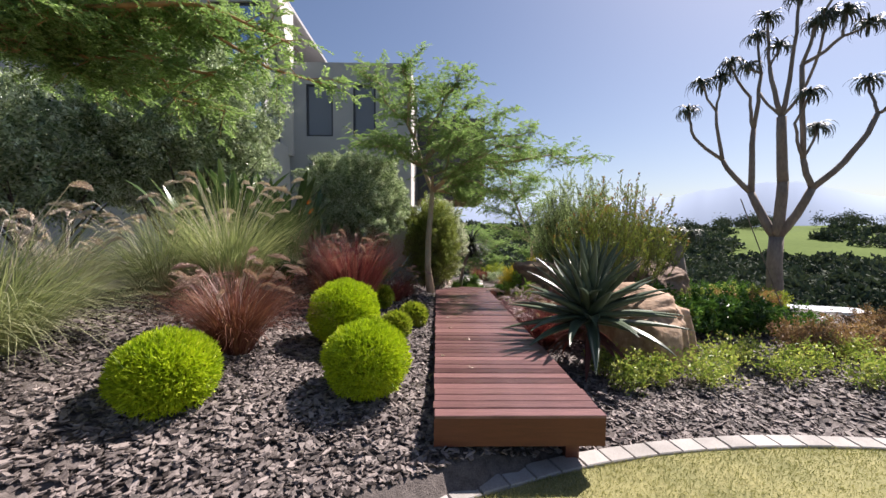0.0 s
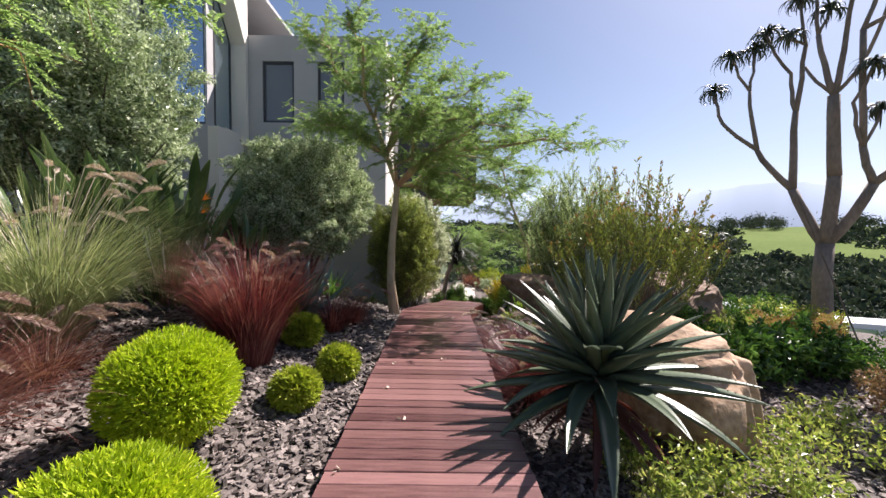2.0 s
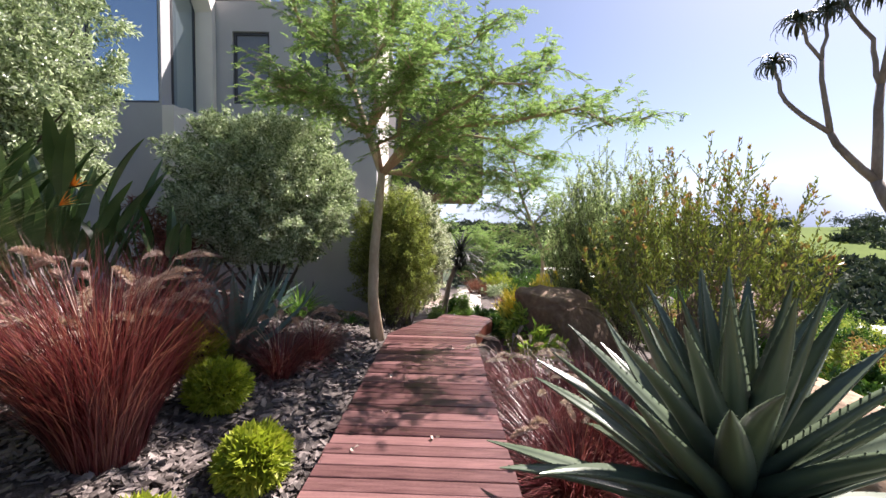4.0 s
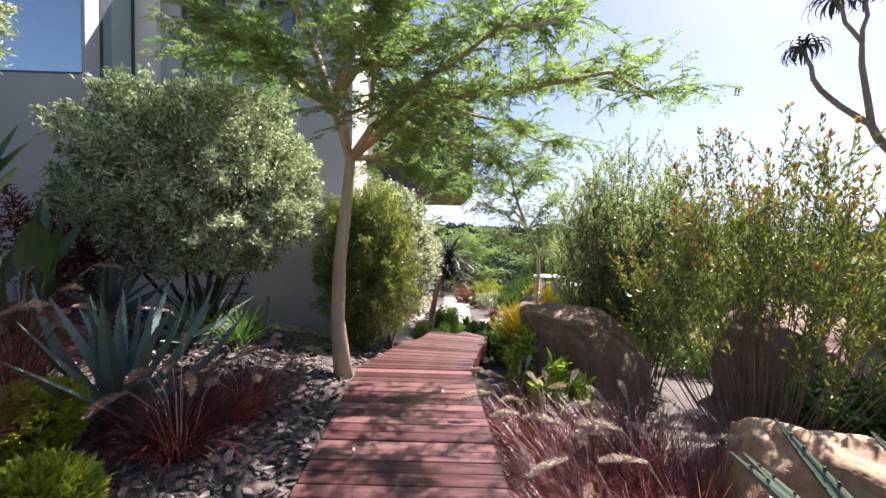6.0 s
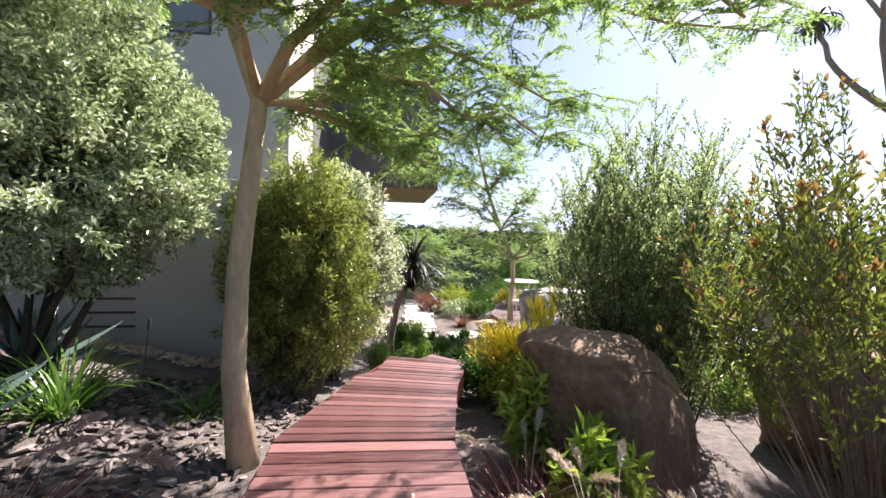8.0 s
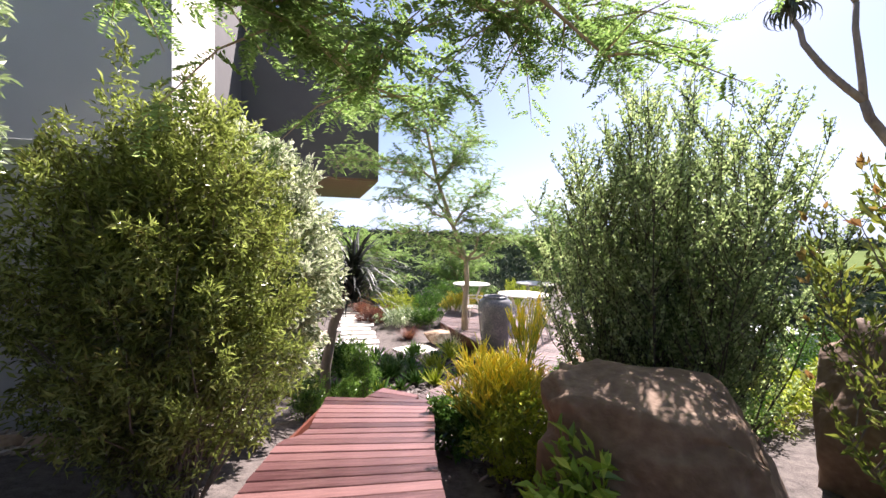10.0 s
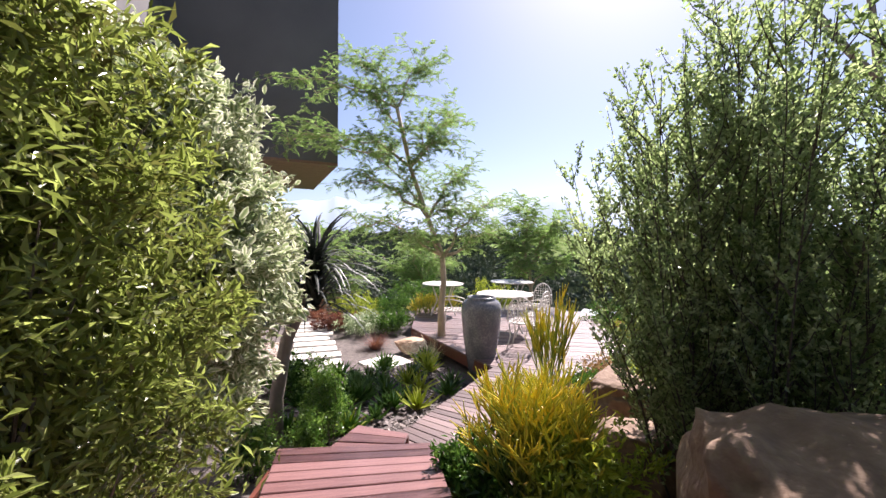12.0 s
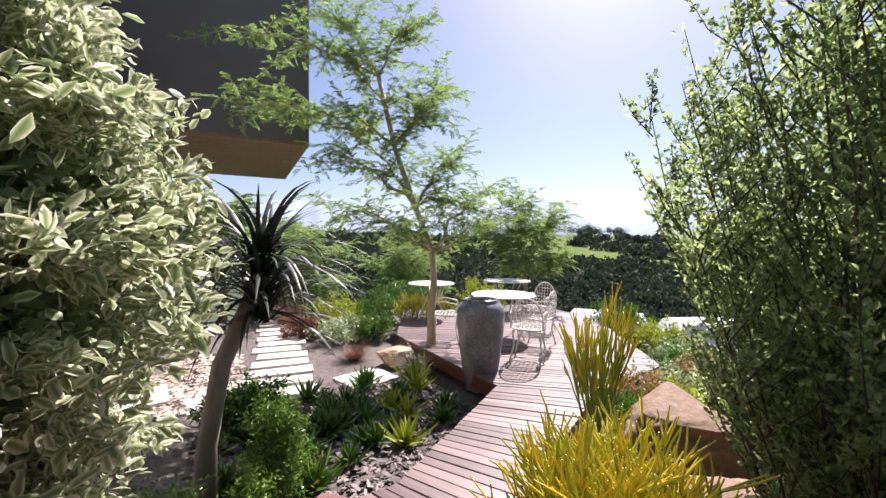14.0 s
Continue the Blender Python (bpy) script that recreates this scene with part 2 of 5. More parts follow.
L_WOOD = leaf_mat("forest_leaf", [(0.030, 0.046, 0.028), (0.058, 0.078, 0.048), (0.105, 0.125, 0.078)], 0.95, 0.1, 0.05)
L_TREEALOE = leaf_mat("tree_aloe_leaf", [(0.035, 0.050, 0.028), (0.070, 0.090, 0.050)], 0.45, 0.08)


# ---- mesh helpers ----
class Mesh:
    """Gathers vertices and faces of one part."""

    def __init__(self):
        self.v, self.f, self.n = [], [], 0

    def add(self, verts, faces):
        self.v.append(np.asarray(verts, float).reshape(-1, 3))
        self.f.extend([tuple(int(i) + self.n for i in q) for q in faces])
        self.n += len(self.v[-1])

    def data(self, name, mat, smooth=False):
        me = bpy.data.meshes.new(name)
        me.from_pydata(np.concatenate(self.v).tolist() if self.v else [], [], self.f)
        me.materials.append(mat)
        if smooth:
            me.polygons.foreach_set("use_smooth", [True] * len(me.polygons))
        me.update()
        return me

    def tube(self, pts, radii, sides=7):
        pts = [Vector(p) for p in pts]
        rings = []
        for i, p in enumerate(pts):
            d = (pts[min(i + 1, len(pts) - 1)] - pts[max(i - 1, 0)]).normalized()
            u = d.orthogonal().normalized() if i == 0 else (u - d * u.dot(d)).normalized()
            w = d.cross(u)
            rings += [p + radii[i] * (math.cos(2 * math.pi * k / sides) * u + math.sin(2 * math.pi * k / sides) * w) for k in range(sides)]
        faces = [(i * sides + k, i * sides + (k + 1) % sides, (i + 1) * sides + (k + 1) % sides, (i + 1) * sides + k) for i in range(len(pts) - 1) for k in range(sides)]
        faces += [tuple(range(sides))[::-1], tuple((len(pts) - 1) * sides + k for k in range(sides))]
        self.add(rings, faces)

    def leaves(self, at, along, length, width, fold=0.25, curl=0.15, face=None):
        """Many leaves at once: each a pointed leaf of four corners round a folded midrib; face: where the blades turn to."""
        at, along = np.asarray(at, float), np.asarray(along, float)
        n = len(at)
        along = along / (np.linalg.norm(along, axis=1, keepdims=True) + 1e-9)
        side = np.cross(along, RNG.normal(size=(n, 3)) if face is None else face + 0.45 * RNG.normal(size=(n, 3)))
        side /= np.linalg.norm(side, axis=1, keepdims=True) + 1e-9
        up = np.cross(side, along)
        length, width = np.broadcast_to(length, n)[:, None], np.broadcast_to(width, n)[:, None]
        mid = at + along * length * 0.5
        a = mid + side * width * 0.5 + up * width * fold
        b = mid - side * width * 0.5 + up * width * fold
        tip = at + along * length - up * length * curl
        v = np.stack([at, a, tip, b], 1).reshape(-1, 3)
        base = self.n
        self.v.append(v)
        self.n += len(v)
        k = base + 4 * np.arange(n)
        self.f.extend(np.concatenate([np.stack([k, k + 1, k + 2], 1), np.stack([k, k + 2, k + 3], 1)]).tolist())

    def broad_leaves(self, at, along, length, width, curl=0.12):
        """Oval leaves of six facets with a wavy rim; the rim is marked for its paler colour."""
        at, along = np.asarray(at, float), np.asarray(along, float)
        n = len(at)
        along = along / (np.linalg.norm(along, axis=1, keepdims=True) + 1e-9)
        side = np.cross(along, RNG.normal(size=(n, 3)) + (0, 0, 1.2))
        side /= np.linalg.norm(side, axis=1, keepdims=True) + 1e-9
        up = np.cross(side, along)
        L, W = np.broadcast_to(length, n)[:, None], np.broadcast_to(width, n)[:, None]
        def at_(u, w, h):
            return at + along * L * u + side * W * w + up * (W * h - L * curl * u * u)
        wob = lambda: RNG.normal(size=(n, 1)) * 0.08
        v = np.stack([at, at_(0.38, 0, 0), at_(0.72, 0, 0), at_(1, 0, 0), at_(0.3, 0.42, 0.12 + wob()), at_(0.68, 0.46, 0.14 + wob()), at_(0.3, -0.42, 0.12 + wob()), at_(0.68, -0.46, 0.14 + wob())], 1).reshape(-1, 3)
        k = self.n + 8 * np.arange(n)[:, None]
        self.v.append(v)
        self.n += len(v)
        for q in ((0, 4, 1), (4, 5, 2, 1), (5, 3, 2), (0, 1, 6), (1, 2, 7, 6), (2, 3, 7)):
            self.f.extend((k + np.array(q)).tolist())

    def blade(self, base, heading, length, width, rise, droop, segs=5, thick=0.0, keel=0.0, side_bend=0.0, paddle=False):
        """A strap leaf that leaves base at the angle rise and bends over by droop, in degrees."""
        p, ang, out = Vector(base), radians(rise), []
        h = heading
        for i in range(segs + 1):
            s = i / segs
            w = width * (0.75 + 0.5 * s - 1.25 * s ** 2) if s < 1 else width * 0.02
            if paddle:
                w = width * (0.08 + 0.92 * math.sin(math.pi * s ** 0.75) ** 0.8) if 0 < s < 1 else width * 0.06
            d = Vector((math.cos(h) * math.cos(ang), math.sin(h) * math.cos(ang), math.sin(ang)))
            side = Vector((-math.sin(h), math.cos(h), 0))
            nrm = side.cross(d)
            if thick:
                t = thick * (1 - 0.85 * s)
                out += [p + side * w / 2 - nrm * keel * w, p + nrm * 0.05 * t, p - side * w / 2 - nrm * keel * w, p + nrm * t]
            else:
                out += [p + side * w / 2, p + nrm * keel * w, p - side * w / 2]
            p = p + d * length / segs
            ang -= radians(droop) / segs
            h += side_bend / segs
        c = 4 if thick else 3
        faces = []
        for i in range(segs):
            a, b = i * c, (i + 1) * c
            faces += [(a + k, a + k + 1, b + k + 1, b + k) for k in range(c - 1)]
            if thick:
                faces.append((a + 3, a, b, b + 3))
        self.add(out, faces)

    def fleshy(self, base, heading, length, width, rise, droop, segs, thick, channel, side_bend=0.0):
        """A thick succulent leaf: hollowed above, rounded below, tapering to a point. Gives its two rims."""
        p, ang, h, out, rims = Vector(base), radians(rise), heading, [], []
        us = (-1, -0.55, 0, 0.55, 1)
        for i in range(segs + 1):
            s = i / segs
            w = width * (0.86 + 0.5 * s - 1.34 * s ** 2) / 2 + 0.0015
            d = Vector((math.cos(h) * math.cos(ang), math.sin(h) * math.cos(ang), math.sin(ang)))
            side = Vector((-math.sin(h), math.cos(h), 0))
            nrm = d.cross(side)
            t = thick * (1 - 0.9 * s)
            out += [p + side * (w * u) + nrm * (channel * w * u * u) for u in us]
            out += [p + side * (w * u) + nrm * (channel * w * u * u - t * (1 - u * u) ** 0.5) for u in (0.55, 0, -0.55)]
            rims.append((out[-8], out[-4], nrm))
            p = p + d * length / segs
            ang -= radians(droop) * (0.4 + 1.2 * s) / segs
            h += side_bend / segs
        self.add(out, [(a * 8 + k, a * 8 + (k + 1) % 8, a * 8 + 8 + (k + 1) % 8, a * 8 + 8 + k) for a in range(segs) for k in range(8)])
        return rims

    def box(self, lo, hi, turn=None, at=(0, 0, 0)):
        x0, y0, z0 = lo
        x1, y1, z1 = hi
        v = [(x0, y0, z0), (x1, y0, z0), (x1, y1, z0), (x0, y1, z0), (x0, y0, z1), (x1, y0, z1), (x1, y1, z1), (x0, y1, z1)]
        if turn is not None:
            v = [Vector(at) + turn @ Vector(p) for p in v]
        self.add(v, [(3, 2, 1, 0), (4, 5, 6, 7), (0, 1, 5, 4), (1, 2, 6, 5), (2, 3, 7, 6), (3, 0, 4, 7)])


def thing(name, at, label, category, group="", kind="", turn=0.0):
    e = new(name)
    e.location, e.rotation_euler = at, (0, 0, turn)
    e.empty_display_size = 0.1
    return tagged(e, label, category, group, kind)


def part(name, mesh, mat, parent, label="", smooth=False, kind=""):
    ob = new(name, mesh.data(name, mat, smooth))
    ob.parent = parent
    return tagged(ob, label, kind=kind)


def solo(name, mesh, mat, label, category, kind="", smooth=False, at=(0, 0, 0)):
    ob = new(name, mesh.data(name, mat, smooth))
    ob.location = at
    return tagged(ob, label, category, "", kind)


def bevelled(ob, width, segments=2):
    b = ob.modifiers.new("edge", "BEVEL")
    b.width, b.segments, b.limit_method = width, segments, "ANGLE"
    return ob


# ---- ground ----
def smooth01(a, b, x):
    s = min(1.0, max(0.0, (x - a) / (b - a)))
    return s * s * (3 - 2 * s)


def kerb_y(x):
    """The inner line of the kerb between lawn and bed."""
    return -6.0 + math.sqrt(max(0.0, 6.5 ** 2 - (x - 2.9) ** 2)) if -3.4 < x < 9.2 else -9.0


def ground_z(x, y):
    left = 0.15 + 0.2 * min(max(-x, 0), 3.2) + 0.03 * min(max(y, 0), 6)
    left -= 0.20 * min(max(y - 6.0, 0), 3.6)
    left *= 0.35 + 0.65 * smooth01(-0.9, 0.7, y - 0.35 * x)
    right = -0.10 - 0.012 * max(x, 0) - 0.10 * min(max(y - 6.5, 0), 4)
    k = smooth01(0.0, 1.25, x)
    z = left * (1 - k) + right * k
    z -= 0.1 * smooth01(0.2, -0.5, y) * (1 - smooth01(-0.2, -1.6, x))
    if y < kerb_y(x) - 0.06 and -3.4 < x < 9.2 and y > -9:
        z = min(z, -0.15)
    d = math.hypot(x, y + 1)
    fall = max(0.0, x - 9.5) + max(0.0, y - 17) * 0.9
    z -= 28 * (1 - math.exp(-fall / 45))
    if d > 90 and fall > 0:
        z += 20 * smooth01(110, 330, d) + 24 * smooth01(250, 560, d) + 3.0 * math.sin(x * 0.013 + 1) * math.sin(y * 0.017) * smooth01(80, 200, d)
    return z


def build_ground():
    m = Mesh()
    def axis(lo, hi):
        a = list(np.arange(lo, hi, 0.16))
        for s, out in ((-1, a[0]), (1, a[-1])):
            step, p, ext = 0.2, out, []
            while abs(p - out) < 2600:
                p += s * step
                ext.append(p)
                step *= 1.17
            a = ext[::-1] + a if s < 0 else a + ext
        return a
    xs, ys = axis(-5, 9.5), axis(-2.5, 15)
    v = []
    for y in ys:
        for x in xs:
            z = ground_z(x, y)
            if abs(x) < 14 and -6 < y < 20:
                z += 0.02 * noise.noise((x * 2.2, y * 2.2, 0)) + 0.012 * noise.noise((x * 7, y * 7, 3))
            v.append((x, y, z))
    w = len(xs)
    m.add(v, [(j * w + i, j * w + i + 1, (j + 1) * w + i + 1, (j + 1) * w + i) for j in range(len(ys) - 1) for i in range(w - 1)])
    return solo("ground", m, M_SOIL, "dark soil and bark mulch of a sloping garden", "ground", "structure", True)


build_ground()


def build_lawn():
    m = Mesh()
    xs = np.linspace(-3.2, 9.0, 62)
    v, f = [], []
    for x in xs:
        for s in np.linspace(0, 1, 24):
            y = (kerb_y(x) - 0.17) * (1 - s) + (-9.0) * s
            z = ground_z(x, y)
            v.append((x, y, -0.085 + 0.008 * noise.noise((x * 3, y * 3, 0))))
    f = [(i * 24 + j, i * 24 + j + 1, (i + 1) * 24 + j + 1, (i + 1) * 24 + j) for i in range(61) for j in range(23)]
    m.add(v, f)
    solo("lawn", m, M_LAWN, "short sun-dried lawn beside the stone edging", "lawn", "structure", True)


build_lawn()


# ---- house ----
def wall_with_holes(name, x0, x1, z0, z1, y, depth, holes, mat, label):
    """A wall facing -y, with rectangular openings (x0, x1, z0, z1) right through it."""
    m = Mesh()
    xs = sorted({x0, x1, *[h[0] for h in holes], *[h[1] for h in holes]})
    zs = sorted({z0, z1, *[h[2] for h in holes], *[h[3] for h in holes]})
    for a, b in zip(xs, xs[1:]):
        for c, d in zip(zs, zs[1:]):
            cx, cz = (a + b) / 2, (c + d) / 2
            if not any(h[0] < cx < h[1] and h[2] < cz < h[3] for h in holes):
                m.box((a, y, c), (b, y + depth, d))
    return solo(name, m, mat, label, "wall", "structure")


glass, gt, gp = node_mat("window_glass")
gp.inputs["Base Color"].default_value = (0.42, 0.52, 0.58, 1)
gp.inputs["Metallic"].default_value = 0.85
gp.inputs["Roughness"].default_value = 0.03
gp.inputs["Specular IOR Level"].default_value = 1.0
gp.inputs["Coat Weight"].default_value = 1.0
M_GLASS = glass
M_GLASS_DARK, _, dark_p = node_mat("dark_glass")
dark_p.inputs["Base Color"].default_value = (0.17, 0.18, 0.20, 1)
dark_p.inputs["Roughness"].default_value = 0.05


def window(name, x0, x1, z0, z1, y, label, bars=(), mat=None):
    w = thing(name, ((x0 + x1) / 2, y, z0), label, "window", kind="structure")
    hw, h, t = (x1 - x0) / 2, z1 - z0, 0.06
    m = Mesh()
    for lo, hi in (((-hw, -0.03, 0), (-hw + t, 0.04, h)), ((hw - t, -0.03, 0), (hw, 0.04, h)), ((-hw + t, -0.03, 0), (hw - t, 0.04, t)), ((-hw + t, -0.03, h - t), (hw - t, 0.04, h))):
        m.box(lo, hi)
    for b in bars:
        m.box((b - 0.03, -0.028, t), (b + 0.03, 0.038, h - t))
    part("window_frame", m, M_FRAME, w, "dark aluminium frame")
    m = Mesh()
    m.box((-hw + t, 0.0, t), (hw - t, 0.012, h - t))
    part("pane", m, mat or M_GLASS, w)
    return w


def build_house():
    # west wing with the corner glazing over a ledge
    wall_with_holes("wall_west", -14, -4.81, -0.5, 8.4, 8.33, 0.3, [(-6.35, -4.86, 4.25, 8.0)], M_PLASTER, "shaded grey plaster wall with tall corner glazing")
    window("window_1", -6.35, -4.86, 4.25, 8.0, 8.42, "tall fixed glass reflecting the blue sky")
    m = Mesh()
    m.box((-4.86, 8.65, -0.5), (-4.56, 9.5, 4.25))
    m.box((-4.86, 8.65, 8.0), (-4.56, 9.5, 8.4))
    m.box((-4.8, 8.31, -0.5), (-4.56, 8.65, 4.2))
    solo("wall_return", m, M_PLASTER_SUNLIT, "plaster return wall below the glazing, painted paler as sunlit", "wall", "structure")
    g = thing("window_2", (-4.83, 8.9, 4.25), "side glass of the corner glazing", "window", kind="structure")
    m = Mesh()
    m.box((-0.01, -0.24, 0.06), (0.01, 0.42, 3.69))
    part("pane", m, M_GLASS, g)
    m = Mesh()
    for lo, hi in (((-0.03, -0.26, 0), (0.03, 0.48, 0.06)), ((-0.03, -0.26, 3.69), (0.03, 0.48, 3.75)), ((-0.03, 0.42, 0.06), (0.03, 0.48, 3.69)), ((-0.03, -0.3, 0.06), (0.03, -0.24, 3.69))):
        m.box(lo, hi)
    part("window_frame", m, M_FRAME, g, "dark aluminium frame")
    # leaning fin between the wings, sunlight painted in by the paler plaster
    m = Mesh()
    m.box((-4.80, 9.36, 4.0), (-4.42, 9.49, 6.55))
    m.add([(-4.80, 9.36, 6.55), (-4.42, 9.36, 6.55), (-4.42, 9.49, 6.55), (-4.80, 9.49, 6.55), (-4.80, 8.2, 8.38), (-4.42, 8.2, 8.38), (-4.42, 9.49, 8.38), (-4.80, 9.49, 8.38)], [(3, 2, 1, 0), (4, 5, 6, 7), (0, 1, 5, 4), (1, 2, 6, 5), (2, 3, 7, 6), (3, 0, 4, 7)])
    solo("wall_fin", m, M_PLASTER_SUNLIT, "leaning plaster fin beside the glazing, painted paler as sunlit", "wall", "structure")
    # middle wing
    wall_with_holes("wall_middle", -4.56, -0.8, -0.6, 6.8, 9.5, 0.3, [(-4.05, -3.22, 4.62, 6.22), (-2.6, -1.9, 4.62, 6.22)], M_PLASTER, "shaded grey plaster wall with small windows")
    window("window_3", -4.05, -3.22, 4.62, 6.22, 9.58, "small dark-framed window in the grey wall", mat=M_GLASS_DARK)
    window("window_4", -2.6, -1.9, 4.62, 6.22, 9.58, "small dark-framed window in the grey wall", mat=M_GLASS_DARK)
    m = Mesh()
    m.box((-1.1, 9.8, -0.6), (-0.8, 11.3, 6.8))
    solo("wall_side", m, M_PLASTER_SUNLIT, "plaster side wall painted paler as sunlit", "wall", "structure")
    m = Mesh()
    m.box((-4.56, 9.5, 6.8), (-0.8, 14, 6.88))
    m.box((-14, 8.33, 8.4), (-4.42, 14, 8.5))
    solo("roof_1", m, M_PLASTER, "flat grey parapet roof", "roof", "structure")
    # hanging charcoal wing
    m = Mesh()
    m.box((-1.1, 11.3, -0.6), (-0.8, 13.5, 6.4))
    m.box((-1.1, 13.5, 3.04), (2.0, 17.4, 6.4))
    solo("wall_hanging", m, M_DARKWALL, "charcoal cantilevered upper wing", "wall", "structure")
    m = Mesh()
    for k in range(14):
        m.box((-1.1, 13.5 + k * 0.279, 2.99), (2.0, 13.5 + k * 0.279 + 0.265, 3.036))
    solo("soffit", m, M_SOFFIT, "brown timber soffit under the upper wing", "soffit", "structure")
    m = Mesh()
    m.box((-4.55, 8.5, -0.6), (-0.55, 8.75, 2.4))
    bevelled(solo("wall_garden", m, M_PLASTER, "low grey plaster wall behind the shrubs", "wall", "structure"), 0.01)
    for k in range(5):
        m = Mesh()
        m.box((-2.92, 8.478, 0.55 + 0.17 * k), (-2.32, 8.497, 0.575 + 0.17 * k))
        solo("wall_slot", m, M_FRAME, "narrow dark slot in the grey garden wall", "vent", "structure")
    m = Mesh()
    m.box((-14, 14, -0.6), (-1.1, 14.3, 8.4))
    m.box((-14, 8.63, -0.6), (-13.7, 14, 8.4))
    solo("wall_north", m, M_PLASTER, "plain grey plaster back wall", "wall", "structure")


build_house()


# ---- decks ----
def fan_deck(name, left, right, z, board, label, fascia=(), drop=0.2, fall=0.0, mat=None):
    """Boards laid from the left line to the right line, point by point."""
    d = thing(name, (*left[0], z), label, "boardwalk", kind="structure")
    o = Vector(left[0])
    def along(line):
        pts = [Vector(p) for p in line]
        ls = [(b - a).length for a, b in zip(pts, pts[1:])]
        tot = sum(ls)
        def at(s):
            s *= tot
            for a, b, l in zip(pts, pts[1:], ls):
                if s <= l or b is pts[-1]:
                    return a + (b - a) * (s / l)
                s -= l
        return at, tot
    fl, tl = along(left)
    fr, tr = along(right)
    n = max(1, round((tl + tr) / 2 / board))
    rr = random.Random(len(name) + n)
    bodies = []
    for i in range(n):
        g = 0.006 / ((tl + tr) / 2)
        s0, s1 = i / n + g * rr.uniform(0.3, 0.9), (i + 1) / n - g * rr.uniform(0.3, 0.9)
        a, b, c, e = fl(s0), fr(s0), fr(s1), fl(s1)
        mid = (a + b + c + e) / 4
        ex = rr.uniform(-0.006, 0.006)
        m = Mesh()
        dz, warp = rr.uniform(-0.003, 0.003), rr.uniform(-0.003, 0.003)
        ax = (b - a).normalized()
        turn = math.atan2(ax.y, ax.x)
        inv = Matrix.Rotation(-turn, 2)
        v = []
        for (p, q) in ((a, e), (a.lerp(b, 0.5), e.lerp(c, 0.5)), (b, c)):
            p, q = inv @ (p - mid + ax * ex), inv @ (q - mid + ax * ex)
            w = warp if abs(p.x) < 0.2 else 0
            q = q + Vector((0, w))
            v += [(p.x, p.y, -0.022), (p.x, p.y, -0.004), (p.x, p.y + 0.004, 0), (q.x, q.y - 0.004, 0), (q.x, q.y, -0.004), (q.x, q.y, -0.022)]
        f = [(6 * k + j, 6 * k + (j + 1) % 6, 6 * k + 6 + (j + 1) % 6, 6 * k + 6 + j) for k in range(2) for j in range(6)]
        f += [(5, 4, 3, 2, 1, 0), (12, 13, 14, 15, 16, 17)]
        m.add(v, f)
        ob = part("board", m, mat or M_DECK, d)
        ob.location = (mid.x - o.x, mid.y - o.y, dz - fall * (mid.y - o.y))
        ob.rotation_euler = (-math.atan(fall), 0, turn)
    m = Mesh()
    for (p, q) in fascia:
        p, q = Vector(p) - o, Vector(q) - o
        ax = (q - p).normalized()
        nrm = Vector((ax.y, -ax.x)) * 0.028
        c = [p, q, q - nrm, p - nrm]
        v = [(k.x, k.y, -drop - 0.024 - fall * k.y) for k in c] + [(k.x, k.y, -0.024 - fall * k.y) for k in c]
        m.add(v, [(3, 2, 1, 0), (4, 5, 6, 7), (0, 1, 5, 4), (1, 2, 6, 5), (2, 3, 7, 6), (3, 0, 4, 7)])
    if fascia:
        part("fascia", m, M_FASCIA, d, "red-brown stained fascia boards")
    return d


DECK1 = 0.35
d1 = fan_deck("boardwalk", [(0, 0), (0, 5.95)], [(1.22, 0), (1.19, 5.87)], DECK1, 0.118, "red-brown stained timber boardwalk with weathered boards",
              [((0.0, 0.001), (1.22, 0.001)), ((0.0, 5.94), (0.0, 0.03)), ((1.215, 0.03), (1.185, 5.86)), ((1.19, 5.865), (0.0, 5.945))])
m = Mesh()
for y in (0.18, 2.0, 3.9, 5.6):
    for x in (0.12, 1.0):
        m.box((x, y, -0.62), (x + 0.1, y + 0.1, -0.026))
m.box((0.05, 0.05, -0.15), (0.09, 5.8, -0.03))
m.box((1.11, 0.05, -0.15), (1.15, 5.8, -0.03))
part("bearers", m, M_FASCIA, d1)
d2 = fan_deck("boardwalk", [(-0.02, 5.97), (0.42, 7.75), (0.6, 7.86), (0.78, 8.8)], [(1.2, 5.89), (1.46, 7.2), (1.82, 8.42)], DECK1, 0.118,
              "sloping red-brown timber boardwalk section turning aside", [((0.78, 8.78), (0.42, 7.75)), ((0.42, 7.75), (-0.01, 5.97)), ((1.2, 5.92), (1.455, 7.2)), ((1.455, 7.2), (1.815, 8.42)), ((1.815, 8.42), (0.785, 8.79))], fall=0.117)
dl = fan_deck("boardwalk", [(1.08, 8.76), (1.42, 9.06)], [(1.60, 8.55), (1.75, 8.75)], -0.03, 0.11, "small mitred landing of red-brown timber boards", [((1.44, 9.06), (1.08, 8.75)), ((1.75, 8.75), (1.43, 9.06))])
d3 = fan_deck("boardwalk", [(1.56, 9.2), (1.9, 9.2), (3.58, 10.37)], [(1.85, 8.5), (2.2, 8.5), (4.4, 9.7)], -0.22, 0.105,
              "lowest timber boardwalk leading onto the terrace", [((3.58, 10.36), (1.9, 9.19)), ((1.9, 9.19), (1.56, 9.19)), ((1.85, 8.5), (2.2, 8.5)), ((2.2, 8.5), (4.4, 9.7))], 0.16, mat=M_DECK_GREY)
